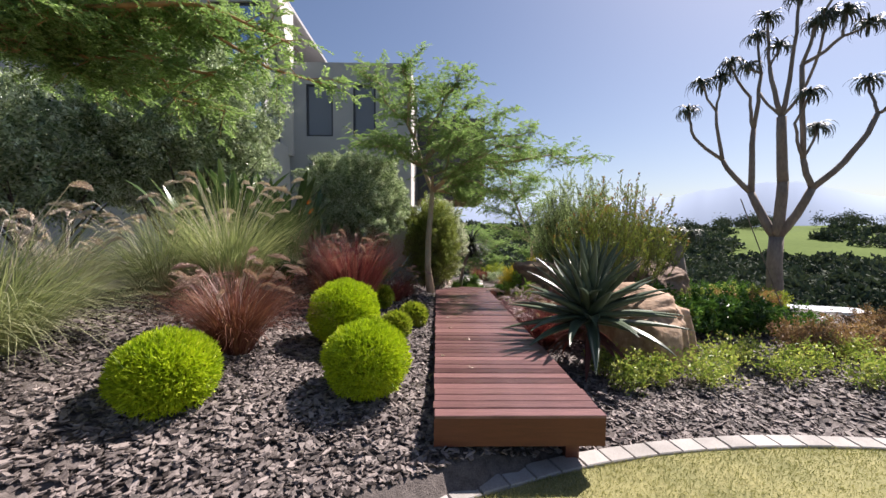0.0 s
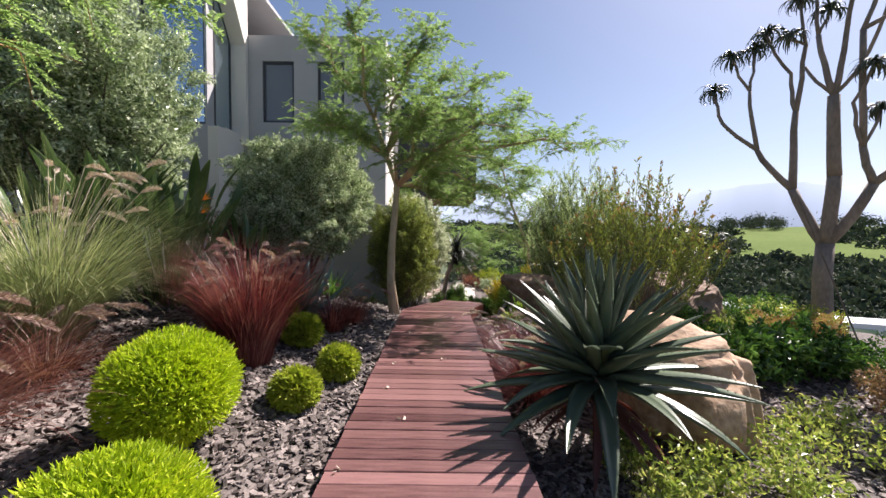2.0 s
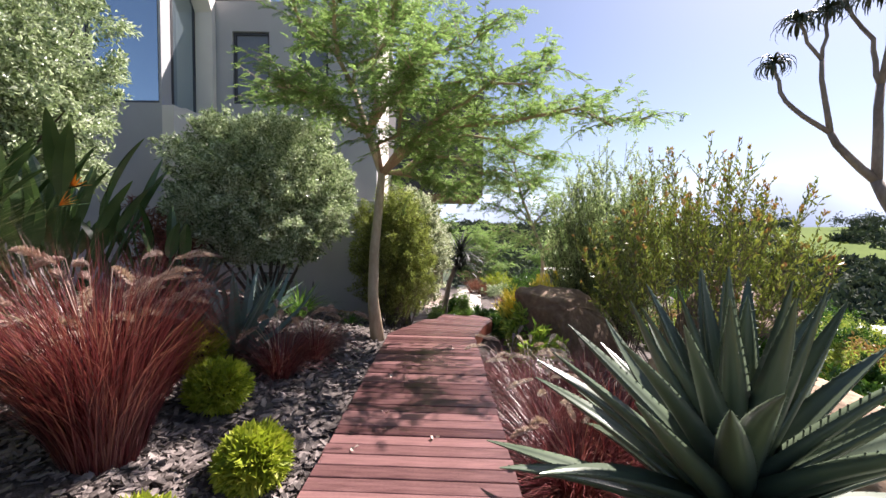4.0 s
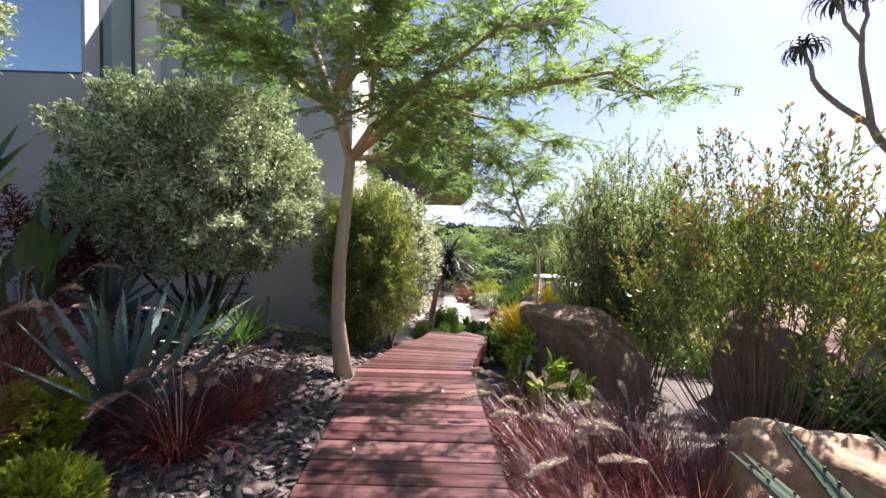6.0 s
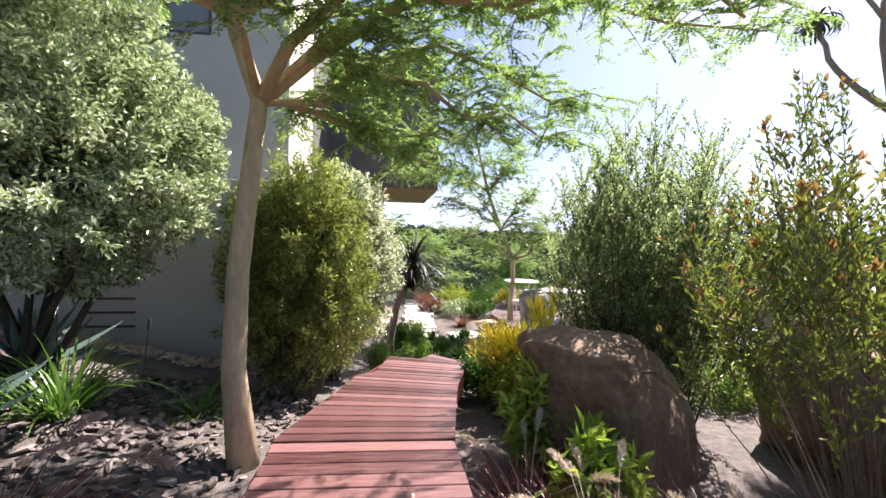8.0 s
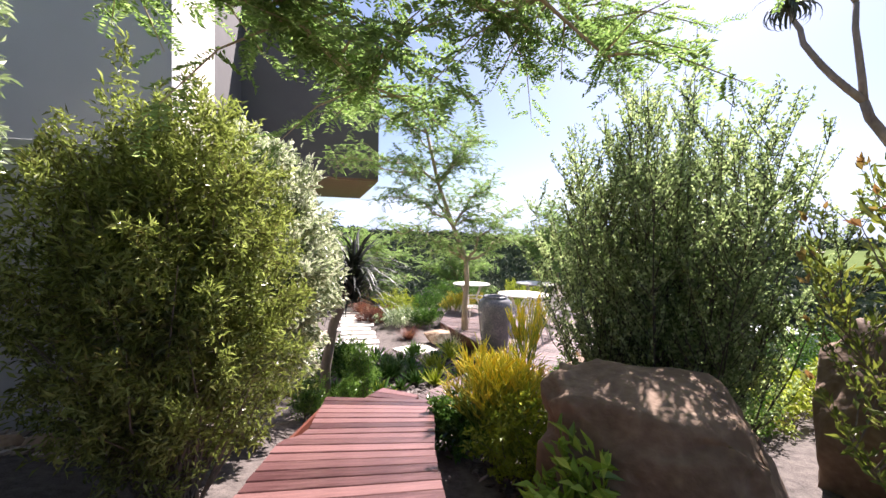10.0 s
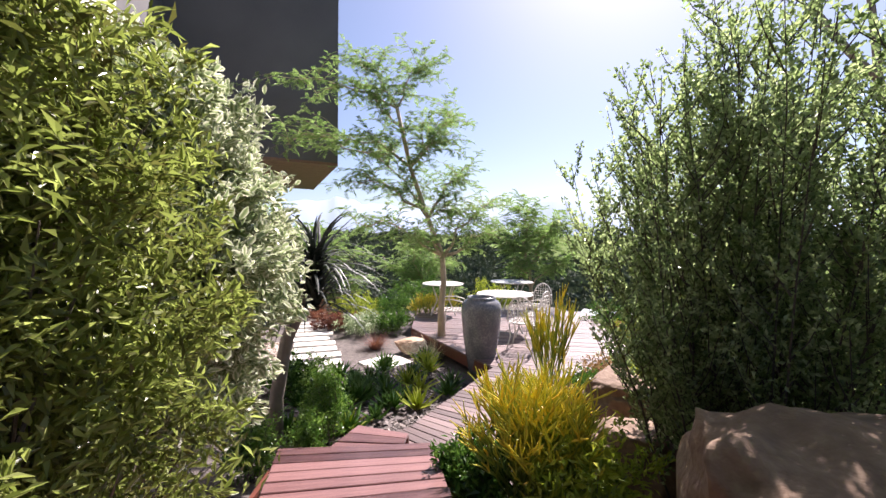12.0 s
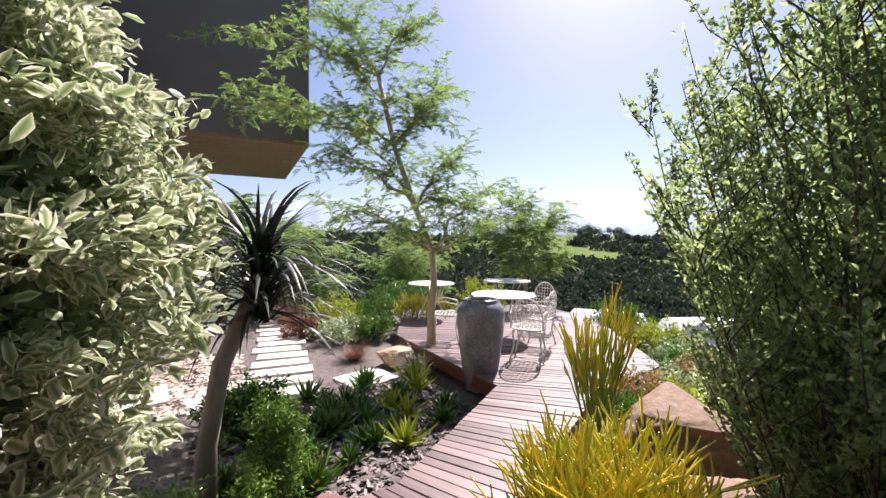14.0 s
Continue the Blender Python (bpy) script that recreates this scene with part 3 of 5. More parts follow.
d4 = fan_deck("terrace", [(3.6, 10.4), (3.43, 13.2), (4.5, 15.5)], [(4.42, 9.72), (6.0, 10.0), (8.2, 13.2)], -0.23, 0.105, "weathered timber terrace with garden chairs",
              [((3.43, 13.2), (3.6, 10.4)), ((4.5, 15.5), (3.43, 13.2))], 0.16, mat=M_DECK_GREY)


# ---- kerb ----
def build_kerb():
    k = thing("kerb", (2.9, -6.0, -0.1), "curved edging of pale concrete pavers", "kerb", kind="structure")
    r0, r1 = 6.33, 6.50
    n = 62
    step = 0.215 / 6.4
    for i in range(n):
        a0 = math.pi / 2 + 0.62 - i * step
        a1 = a0 - step + 0.008 / 6.4
        m = Mesh()
        v = []
        for z, ins in ((-0.06, 0), (0.028, 0), (0.036, 0.006)):
            for r, a in ((r0 + ins, a0 - ins / 6.4), (r1 - ins, a0 - ins / 6.4), (r1 - ins, a1 + ins / 6.4), (r0 + ins, a1 + ins / 6.4)):
                v.append((r * math.cos(a), r * math.sin(a), z))
        m.add(v, [(4 * j + q, 4 * j + (q + 1) % 4, 4 * j + 4 + (q + 1) % 4, 4 * j + 4 + q) for j in range(2) for q in range(4)] + [(8, 9, 10, 11)])
        ob = part("paver", m, M_PAVER, k)
        ob.location.z = random.uniform(-0.004, 0.004)


build_kerb()


# ---- plants ----
def sphere_points(n):
    p = RNG.normal(size=(n, 3))
    return p / np.linalg.norm(p, axis=1, keepdims=True)


def lump_radius(d, seed, amount):
    return np.array([1 + amount * noise.noise((x * 2.3 + seed, y * 2.3, z * 2.3)) + 0.5 * amount * noise.noise((x * 6 + seed, y * 6, z * 6)) for x, y, z in d])


def clipped_ball(at, r, seed, name="clipped_ball_shrub", mat=None, n=9000, leaf=0.035, label="lime-green clipped ball conifer on bark mulch", squash=0.9, group="clipped balls"):
    mat = mat or L_LIME
    t = thing(name, at, label, "shrub", group)
    d = sphere_points(n)
    rad = r * lump_radius(d, seed, 0.07) * (1 - 0.25 * RNG.random(n) ** 2.5)
    p = d * rad[:, None] * (1, 1, squash)
    p[:, 2] += r * squash
    m = Mesh()
    m.leaves(p, d + 0.45 * RNG.normal(size=(n, 3)) + (0, 0, 0.35), leaf * RNG.uniform(0.7, 1.5, n), leaf * 0.28)
    part("foliage", m, mat, t, kind="stuff")
    m = Mesh()
    for k in range(14):
        a = k * 2.4
        m.tube([(0, 0, -0.05), (0.3 * r * math.cos(a), 0.3 * r * math.sin(a), 0.5 * r), (0.75 * r * math.cos(a), 0.75 * r * math.sin(a), r * (0.5 + 0.9 * ((k * 0.37) % 1)))], [0.012, 0.008, 0.003], 5)
    part("branches", m, M_DARKTWIG, t, kind="stuff")
    # dark dense inner growth of the shrub
    d = sphere_points(n // 4)
    p = d * (r * 0.72) * (1, 1, squash)
    p[:, 2] += r * squash
    m = Mesh()
    m.leaves(p, d + 0.8 * RNG.normal(size=d.shape), leaf * 2.2, leaf * 1.3)
    part("inner_foliage", m, mat, t, kind="stuff")
    return t


def leafy_shrub(name, at, radii, stems, n, leaf, width, mat, label, seed, lumps=0.2, stem_mat=None, low=0.25, upright=0.3, depth=0.5, stem_r=0.014, group="", broad=False, clumps=260, spread=0.13, boxy=0.0):
    """A shrub on several stems, its crown made of many leafy shoots; at is the foot, radii the crown's half axes and its middle's height."""
    rx, ry, rz, zc = radii
    t = thing(name, at, label, "shrub", group)
    rr = random.Random(seed)
    for k in range(stems):
        a, e = rr.uniform(0, 2 * math.pi), rr.uniform(-0.5, 1.0)
        c = math.sqrt(max(0.05, 1 - e * e))
        end = Vector((rx * c * math.cos(a), ry * c * math.sin(a), zc + rz * e)) * 0.9
        foot = Vector((rr.uniform(-0.12, 0.12), rr.uniform(-0.12, 0.12), -0.08))
        mid = foot.lerp(end, 0.5) + Vector((rr.uniform(-0.1, 0.1), rr.uniform(-0.1, 0.1), 0.12 * rz))
        m = Mesh()
        m.tube([foot, foot.lerp(mid, 0.6), mid, mid.lerp(end, 0.5), end], [stem_r, stem_r * 0.8, stem_r * 0.6, stem_r * 0.4, stem_r * 0.2], 5)
        part("stem", m, stem_mat or M_TWIG, t)
    d = sphere_points(clumps)
    f = lump_radius(d, seed * 1.7, lumps) * (1 - depth * RNG.random(clumps) ** 2.2)
    d = d / np.maximum(np.abs(d).max(axis=1, keepdims=True), 1e-6) ** boxy
    c = d * f[:, None] * (rx, ry, rz) + (0, 0, zc)
    axis = d + 0.4 * RNG.normal(size=d.shape) + (0, 0, upright)
    axis /= np.linalg.norm(axis, axis=1, keepdims=True)
    which = RNG.integers(0, clumps, n)
    u = RNG.random(n)
    p = c[which] + axis[which] * ((u - 0.75) * spread * 2.6)[:, None] + RNG.normal(size=(n, 3)) * (spread * (1.15 - 0.75 * u))[:, None] * 0.5
    along = axis[which] * (0.3 + 0.5 * u)[:, None] + 0.62 * RNG.normal(size=(n, 3))
    keep = p[:, 2] > 0.03 + low * RNG.random(n)
    p, along = p[keep], along[keep]
    m = Mesh()
    if broad:
        m.broad_leaves(p, along, leaf * RNG.uniform(0.6, 1.3, len(p)), width * RNG.uniform(0.7, 1.2, len(p)))
        ob = part("foliage", m, mat, t, kind="stuff", smooth=True)
        rim = ob.data.attributes.new("rim", "FLOAT", "POINT")
        rim.data.foreach_set("value", np.tile([0.1, 0, 0, 0.7, 1, 1, 1, 1], len(p)).astype(np.float32))
    else:
        turned = (axis[which] + (0, 0, 0.35))[keep]
        m.leaves(p, along, leaf * RNG.uniform(0.6, 1.3, len(p)), width * RNG.uniform(0.7, 1.2, len(p)), face=turned)
        part("foliage", m, mat, t, kind="stuff")
    # inner, shaded growth
    k = n // 3
    d = sphere_points(k)
    p = d * (RNG.random(k)[:, None] ** 0.4 * 0.76) * (rx, ry, rz) + (0, 0, zc)
    keep = p[:, 2] > 0.1
    m = Mesh()
    m.leaves(p[keep], RNG.normal(size=(k, 3))[keep], leaf * 1.25, width * 1.4)
    part("inner_foliage", m, mat, t, kind="stuff")
    return t


def wand_shrub(name, at, spread, height, wands, per, leaf, width, mat, label, seed, tip_mat=None, stem_mat=None, bare=0.25, lean=0.55, shoots=7, shoot=0.3, edge=0.45, dense=1.0, thick=1.0, tight=0.6, foot_out=0.2):
    """A shrub of many upright leafy wands with side shoots."""
    t = thing(name, at, label, "shrub")
    rr = random.Random(seed)
    base_p, base_d, tip_p, tip_d = [], [], [], []
    sh = Mesh()
    for k in range(wands):
        a, q = rr.uniform(0, 2 * math.pi), math.sqrt(rr.random())
        h = height * (1 - edge * q * q) * rr.uniform(0.72, 1.08)
        out = spread * q
        foot = Vector((foot_out * out * math.cos(a), foot_out * out * math.sin(a), -0.06))
        top = Vector((out * math.cos(a), out * math.sin(a), h))
        mid = Vector((lean * out * math.cos(a) * 1.25, lean * out * math.sin(a) * 1.25, h * 0.5)) + Vector((rr.uniform(-.09, .09), rr.uniform(-.09, .09), 0))
        bez = lambda s: (1 - s) ** 2 * foot + 2 * s * (1 - s) * mid + s * s * top
        m = Mesh()
        m.tube([bez(s) + Vector((rr.uniform(-.03, .03), rr.uniform(-.03, .03), 0)) for s in (0, 0.2, 0.4, 0.6, 0.8, 1.0)], [thick * r for r in (0.007, 0.0055, 0.004, 0.003, 0.0022, 0.0015)], 5)
        part("stem", m, stem_mat or M_TWIG, t)
        runs = [(bez(bare), bez(1.0), per)]
        for i in range(shoots):
            s = bare + (0.95 - bare) * rr.random()
            p = bez(s)
            b = rr.uniform(0, 2 * math.pi)
            L = shoot * rr.uniform(0.5, 1.3) * (1.1 - 0.5 * s)
            e = p + Vector((math.cos(b) * 0.55, math.sin(b) * 0.55, 0.85)) * L
            sh.tube([p, p.lerp(e, 0.5) + Vector((math.cos(b), math.sin(b), 0)) * 0.08 * L, e], [0.004, 0.003, 0.0015], 3)
            runs.append((p.lerp(e, 0.15), e, max(4, int(per * L / height * 1.6 * dense))))
        for p0, p1, c in runs:
            d = (p1 - p0).normalized()
            for i in range(c):
                s = (i + rr.random()) / c
                p = bez(bare + (1 - bare) * s) if c == per else p0.lerp(p1, s)
                tipped = tip_mat and s > 0.955 and p.z > 0.74 * height * (1 - edge * q * q)
                (tip_p if tipped else base_p).append(p)
                (tip_d if tipped else base_d).append(d)
    part("shoot_growth", sh, stem_mat or M_TWIG, t, kind="stuff")
    m = Mesh()
    d = np.array(base_d) * 0.9 + tight * RNG.normal(size=(len(base_d), 3))
    m.leaves(np.array(base_p) + 0.012 * RNG.normal(size=(len(base_p), 3)), d, leaf * RNG.uniform(0.6, 1.25, len(d)), width)
    part("foliage", m, mat, t, kind="stuff")
    if tip_p:
        m = Mesh()
        p, d = np.repeat(np.array(tip_p), 2, 0), np.repeat(np.array(tip_d), 2, 0)
        m.leaves(p, d + 0.4 * RNG.normal(size=d.shape), leaf * 0.9, width * 1.2)
        part("tip_foliage", m, tip_mat, t, "orange and red flushed tips", kind="stuff")
    return t


def fountain_grass(at, height, spread, blades, plumes, mat, label, seed, group="ornamental grasses", width=0.0065, plume_len=0.2, pale=False, tuft=0.22, bend=1.0):
    t = thing("fountain_grass", at, label, "grass", group)
    rr = random.Random(seed)
    m = Mesh()
    for k in range(int(blades * 1.5)):
        a, q = rr.uniform(0, 2 * math.pi), math.sqrt(rr.random())
        L = height * rr.uniform(0.7, 1.35)
        m.blade((tuft * q * math.cos(a) * spread, tuft * q * math.sin(a) * spread, -0.03), a + rr.uniform(-0.5, 0.5), L, width * rr.uniform(0.6, 1.3), 89 - 44 * q * spread / height, bend * rr.uniform(25, 105), 7, side_bend=rr.uniform(-0.4, 0.4))
    part("foliage", m, mat, t, kind="stuff")
    if plumes:
        s, f = Mesh(), Mesh()
        for k in range(plumes):
            a, q = rr.uniform(0, 2 * math.pi), rr.uniform(0.2, 1)
            r1, h1 = spread * rr.uniform(0.35, 1.15), height * rr.uniform(0.72, 1.12)
            pts = [Vector((0.05 * math.cos(a), 0.05 * math.sin(a), 0)), Vector((0.35 * r1 * math.cos(a), 0.35 * r1 * math.sin(a), 0.62 * h1)), Vector((0.75 * r1 * math.cos(a), 0.75 * r1 * math.sin(a), 0.95 * h1))]
            d = Vector((math.cos(a), math.sin(a), rr.uniform(-0.25, 0.8))).normalized()
            s.tube(pts, [0.003, 0.0025, 0.002], 4)
            n = 190
            u = (np.arange(n) + RNG.random(n)) / n
            bend = np.outer(u ** 2, (0, 0, -0.06))
            p = np.array(pts[-1]) + np.outer(u * plume_len, d) + bend
            rad = RNG.normal(size=(n, 3))
            rad -= np.outer(rad @ np.array(d), d)
            rad /= np.linalg.norm(rad, axis=1, keepdims=True)
            f.leaves(p, np.array(d) * 0.9 + rad * 0.8, 0.042 * (0.35 + np.sin(np.pi * np.clip(u, 0.05, 1)) * 0.75), 0.005)
        tone = L_PLUME_RED if mat in (L_RED, L_BROWN) and not pale else L_PLUME
        part("stalks", s, tone, t, kind="stuff")
        part("plumes", f, tone, t, "feathery pinkish seed plumes", kind="stuff")
    return t


def rosette(name, at, leaves, length, width, thick, mat, label, seed, rise=(8, 82), droop=(-35, 45), teeth=True, category="aloe", group="", height=0.12, curve=0.9):
    """A succulent: thick tapering channelled leaves in a spiral, each a part of its own."""
    t = thing(name, at, label, category, group)
    rr = random.Random(seed)
    for k in range(leaves):
        s = k / leaves
        a = k * 2.39996 + rr.uniform(-0.12, 0.12)
        r = rise[0] + (rise[1] - rise[0]) * s ** curve + rr.uniform(-5, 5)
        dr = droop[0] + (droop[1] - droop[0]) * rr.random() - 18 * (1 - s)
        L = length * (1.0 - 0.38 * s) * rr.uniform(0.88, 1.08)
        w = width * (1 - 0.35 * s)
        m = Mesh()
        base = (0.05 * math.cos(a) * width / 0.15 * (1 - s), 0.05 * math.sin(a) * width / 0.15 * (1 - s), height * s)
        m.blade(base, a, L, w, r, dr, 9, thick=-thick, keel=-0.20, side_bend=rr.uniform(-0.25, 0.25))
        if teeth:
            v = np.concatenate(m.v)
            spikes = []
            for i in range(1, 9):
                for j, o in ((0, 1), (2, -1)):
                    p, q, c = Vector(v[4 * i + j]), Vector(v[4 * i + 4 + j]) if i < 9 else None, Vector(v[4 * i + 1])
                    out = (p - c).normalized()
                    for u in (0.0, 0.5):
                        b = p.lerp(q, u)
                        e = (q - p).normalized() * 0.006
                        m.add([b - e, b + e, b + out * 0.012 + e, b + Vector((0, 0, 0.004))], [(0, 1, 2), (1, 3, 2), (0, 2, 3)])
        part("leaf", m, mat, t, smooth=False)
    return t


def acacia(at, trunk, limbs, mat, label, seed, fronds=8, spray=0.55, twig_n=8, fine=0.05, group="feathery trees", bark=None, tr=0.08):
    """A feathery tree. trunk: points up the stem; limbs: (start index, end point, radius); sprays of fine leaflets on arching twigs."""
    t = thing("acacia_tree", at, label, "tree", group)
    rr = random.Random(seed)
    m, tw = Mesh(), Mesh()
    pts = [Vector(p) for p in trunk]
    m.tube(pts, [tr * (1 - 0.5 * i / (len(pts) - 1)) * (1.25 if i == 0 else 1) for i in range(len(pts))], 10)
    part("trunk", m, bark or M_TRUNK, t, smooth=True)
    lp, ld = [], []
    for start, end, rad in limbs:
        b = Mesh()
        s, e = pts[start], Vector(end)
        span = (e - s).length
        path = [s]
        for i in range(1, 7):
            q = s.lerp(e, i / 6) + Vector((0, 0, 0.12 * span * math.sin(math.pi * i / 6)))
            q += Vector([rr.uniform(-1, 1) * 0.06 * span * (i < 6) for _ in range(3)])
            path.append(q)
        b.tube(path, [rad * (1 - 0.8 * i / 6) for i in range(7)], 6)
        part("limb", b, bark or M_TRUNK, t, smooth=True)
        for i in range(2, 7):
            for k in range(twig_n):
                a = rr.uniform(0, 2 * math.pi)
                o = path[i].lerp(path[i - 1], rr.random())
                d = (Vector((math.cos(a), math.sin(a), rr.uniform(-0.45, 0.7))) + 0.6 * (e - s).normalized()).normalized()
                L = spray * rr.uniform(0.5, 1.3)
                tp = [o, o + d * L * 0.5 + Vector((0, 0, 0.05 * L)), o + d * L - Vector((0, 0, 0.12 * L))]
                tw.tube(tp, [0.006, 0.004, 0.0015], 4)
                nf = max(3, int(fronds * L / spray))
                for q in range(nf):
                    u = (q + rr.random()) / nf
                    c = (1 - u) ** 2 * tp[0] + 2 * u * (1 - u) * (tp[1] + Vector((0, 0, 0.05 * L))) + u ** 2 * tp[2]
                    b = rr.uniform(0, 2 * math.pi)
                    fd = (d * 0.7 + Vector((math.cos(b), math.sin(b), rr.uniform(-0.7, 0.5)))).normalized()
                    sd = fd.cross(Vector((rr.uniform(-.3, .3), rr.uniform(-.3, .3), 1))).normalized()
                    fl = fine * rr.uniform(2.8, 4.6)
                    sv = np.linspace(0.12, 1, 11)
                    mid = np.outer(sv * fl, fd) + np.outer(-0.25 * fl * sv ** 2, (0, 0, 1)) + np.array(c)
                    for sg in (1, -1):
                        lp.append(mid)
                        ld.append(np.tile(np.array(fd) * 0.55 + sg * np.array(sd), (11, 1)))
    part("twig_growth", tw, bark or M_TRUNK, t, kind="stuff")
    m = Mesh()
    p, d = np.concatenate(lp), np.concatenate(ld)
    m.leaves(p, d + 0.12 * RNG.normal(size=d.shape), fine * RNG.uniform(0.7, 1.2, len(p)), fine * 0.34)
    part("crown", m, mat, t, kind="stuff")
    return t


def rock(at, size, label, seed, turn=0.0, mat=None, detail=5):
    bm = bmesh.new()
    bmesh.ops.create_icosphere(bm, subdivisions=detail, radius=1.0)
    rr = random.Random(int(seed * 17))
    cuts = [(Vector((rr.gauss(0, 1), rr.gauss(0, 1), rr.gauss(0.2, 0.7))).normalized(), rr.uniform(0.72, 1.0)) for _ in range(12)]
    for v in bm.verts:
        p = v.co.copy()
        q = Vector([math.copysign(abs(c) ** 0.5, c) for c in p])
        q *= 1 + 0.20 * noise.noise(p * 1.3 + Vector((seed, 0, 0))) + 0.12 * noise.noise(p * 3.2 + Vector((0, seed, 0))) + 0.03 * noise.noise(p * 9 + Vector((0, 0, seed))) - 0.16 * abs(noise.noise(p * 1.9 + Vector((seed, seed, 0))))
        for n, o in cuts:
            over = q.dot(n) - o - 0.05 * noise.noise(p * 5 + Vector((seed, 0, seed)))
            if over > 0:
                q -= n * over * 0.85
        v.co = 1.12 * Vector((q.x * size[0], q.y * size[1], q.z * size[2]))
    me = bpy.data.meshes.new("boulder")
    bm.to_mesh(me)
    bm.free()
    me.materials.append(mat or M_ROCK)
    me.polygons.foreach_set("use_smooth", [True] * len(me.polygons))
    ob = new("boulder", me)
    ob.location, ob.rotation_euler = at, (0, 0, turn)
    return tagged(ob, label, "boulder", "sandstone boulders")


def on(x, y, dz=0.0):
    return (x, y, ground_z(x, y) + dz)


clipped_ball((-0.56, 0.50, 0.29), 0.335, 1)
clipped_ball((-0.97, 1.45, 0.46), 0.36, 2)
clipped_ball((-1.80, -0.08, 0.41), 0.305, 3)
for k, (x, y, r) in enumerate(((-0.5, 2.2, 0.17), (-0.32, 2.85, 0.18), (-0.9, 3.5, 0.2), (-1.4, 4.0, 0.22))):
    clipped_ball(on(x, y), r, 5 + k, "small_shrub", L_LIME2, 1500, 0.05, "small lime-green leafy shrub at the boardwalk edge", 0.85, "small lime shrubs")


def big_aloe(at, leaves, label, seed):
    """A large aloe: broad recurving leaves with toothed rims over a skirt of withered ones."""
    t = thing("aloe", at, label, "aloe")
    rr = random.Random(seed)
    for k in range(leaves + 12):
        dry = k < 12
        s = max(0, k - 12) / leaves
        a = k * 2.39996 + rr.uniform(-0.15, 0.15)
        L = rr.uniform(0.5, 0.7) if dry else (1.08 - 0.34 * s) * rr.uniform(0.9, 1.08)
        w = 0.09 if dry else 0.16 * (1 - 0.22 * s)
        r = rr.uniform(-45, -15) if dry else -4 + 84 * s ** 1.05 + rr.uniform(-6, 6)
        dr = rr.uniform(10, 50) if dry else rr.uniform(2, 34) - 26 * s + 10 * (1 - s)
        m = Mesh()
        base = (0.07 * math.cos(a) * (1.2 - s), 0.07 * math.sin(a) * (1.2 - s), -0.12 if dry else 0.36 * s)
        rims = m.fleshy(base, a, L, w, r, dr, 10, 0.012 if dry else 0.042, 0.5, rr.uniform(-0.3, 0.3))
        if not dry:
            for (p0, q0, n0), (p1, q1, _) in zip(rims[1:-1], rims[2:]):
                for b0, b1, out in ((p0, p1, (p0 - q0).normalized()), (q0, q1, (q0 - p0).normalized())):
                    e = (b1 - b0).normalized() * 0.005
                    for u in (0.1, 0.5):
                        b = b0.lerp(b1, u)
                        m.add([b - e, b + e, b + out * 0.008 + e, b + n0 * 0.003], [(0, 1, 2), (1, 3, 2), (0, 2, 3)])
        part("leaf", m, L_BROWN if dry else L_ALOE, t, "withered brown leaf" if dry else "", smooth=True)
    return t


big_aloe((1.98, 2.24, 0.50), 72, "large grey-green aloe with toothed leaves beside the boardwalk", 3)
rock((2.93, 3.22, 0.20), (0.50, 0.92, 0.58), "pale sandstone boulder behind the large aloe", 1.0, 0.1)
rock((5.0, 6.2, 0.25), (0.62, 0.6, 0.72), "weathered sandstone boulder behind the conebush", 13.0, 0.3, M_ROCK_BROWN)

fountain_grass(on(-1.18, 2.85), 1.08, 0.42, 1700, 32, L_RED, "crimson fountain grass with pale plumes", 11, plume_len=0.22, tuft=0.45, bend=0.65)
fountain_grass(on(-1.82, 0.85), 0.85, 0.55, 1000, 20, L_BROWN, "bronze-red fountain grass on bark mulch", 12)
fountain_grass(on(-2.75, 2.5), 1.45, 1.0, 1900, 34, L_GRASS, "green fountain grass with feathery plumes", 13)
fountain_grass(on(-3.2, 0.1), 1.1, 1.1, 1300, 8, L_GRASS, "tall green grass clump at the bed's edge", 14)
fountain_grass(on(-4.6, 2.2), 0.95, 0.9, 600, 20, L_DRYGRASS, "grey-green fountain grass in shade", 15)
fountain_grass(on(1.75, 4.1), 0.7, 0.6, 700, 7, L_RED, "crimson fountain grass beside the boardwalk", 16, plume_len=0.25, pale=True, tuft=0.35, bend=0.8)
fountain_grass(on(1.72, 3.35), 0.72, 0.6, 800, 5, L_RED, "crimson fountain grass beside the boardwalk", 17)
fountain_grass(on(1.75, 4.9), 0.65, 0.6, 600, 8, L_RED, "crimson fountain grass beside the boardwalk", 18, plume_len=0.25, pale=True, tuft=0.35, bend=0.8)
fountain_grass(on(-0.75, 4.2), 0.6, 0.5, 400, 8, L_RED, "dark red fountain grass in shade", 19)
fountain_grass(on(-1.9, 4.4), 0.6, 0.5, 300, 10, L_BROWN, "bronze fountain grass in shade", 20)

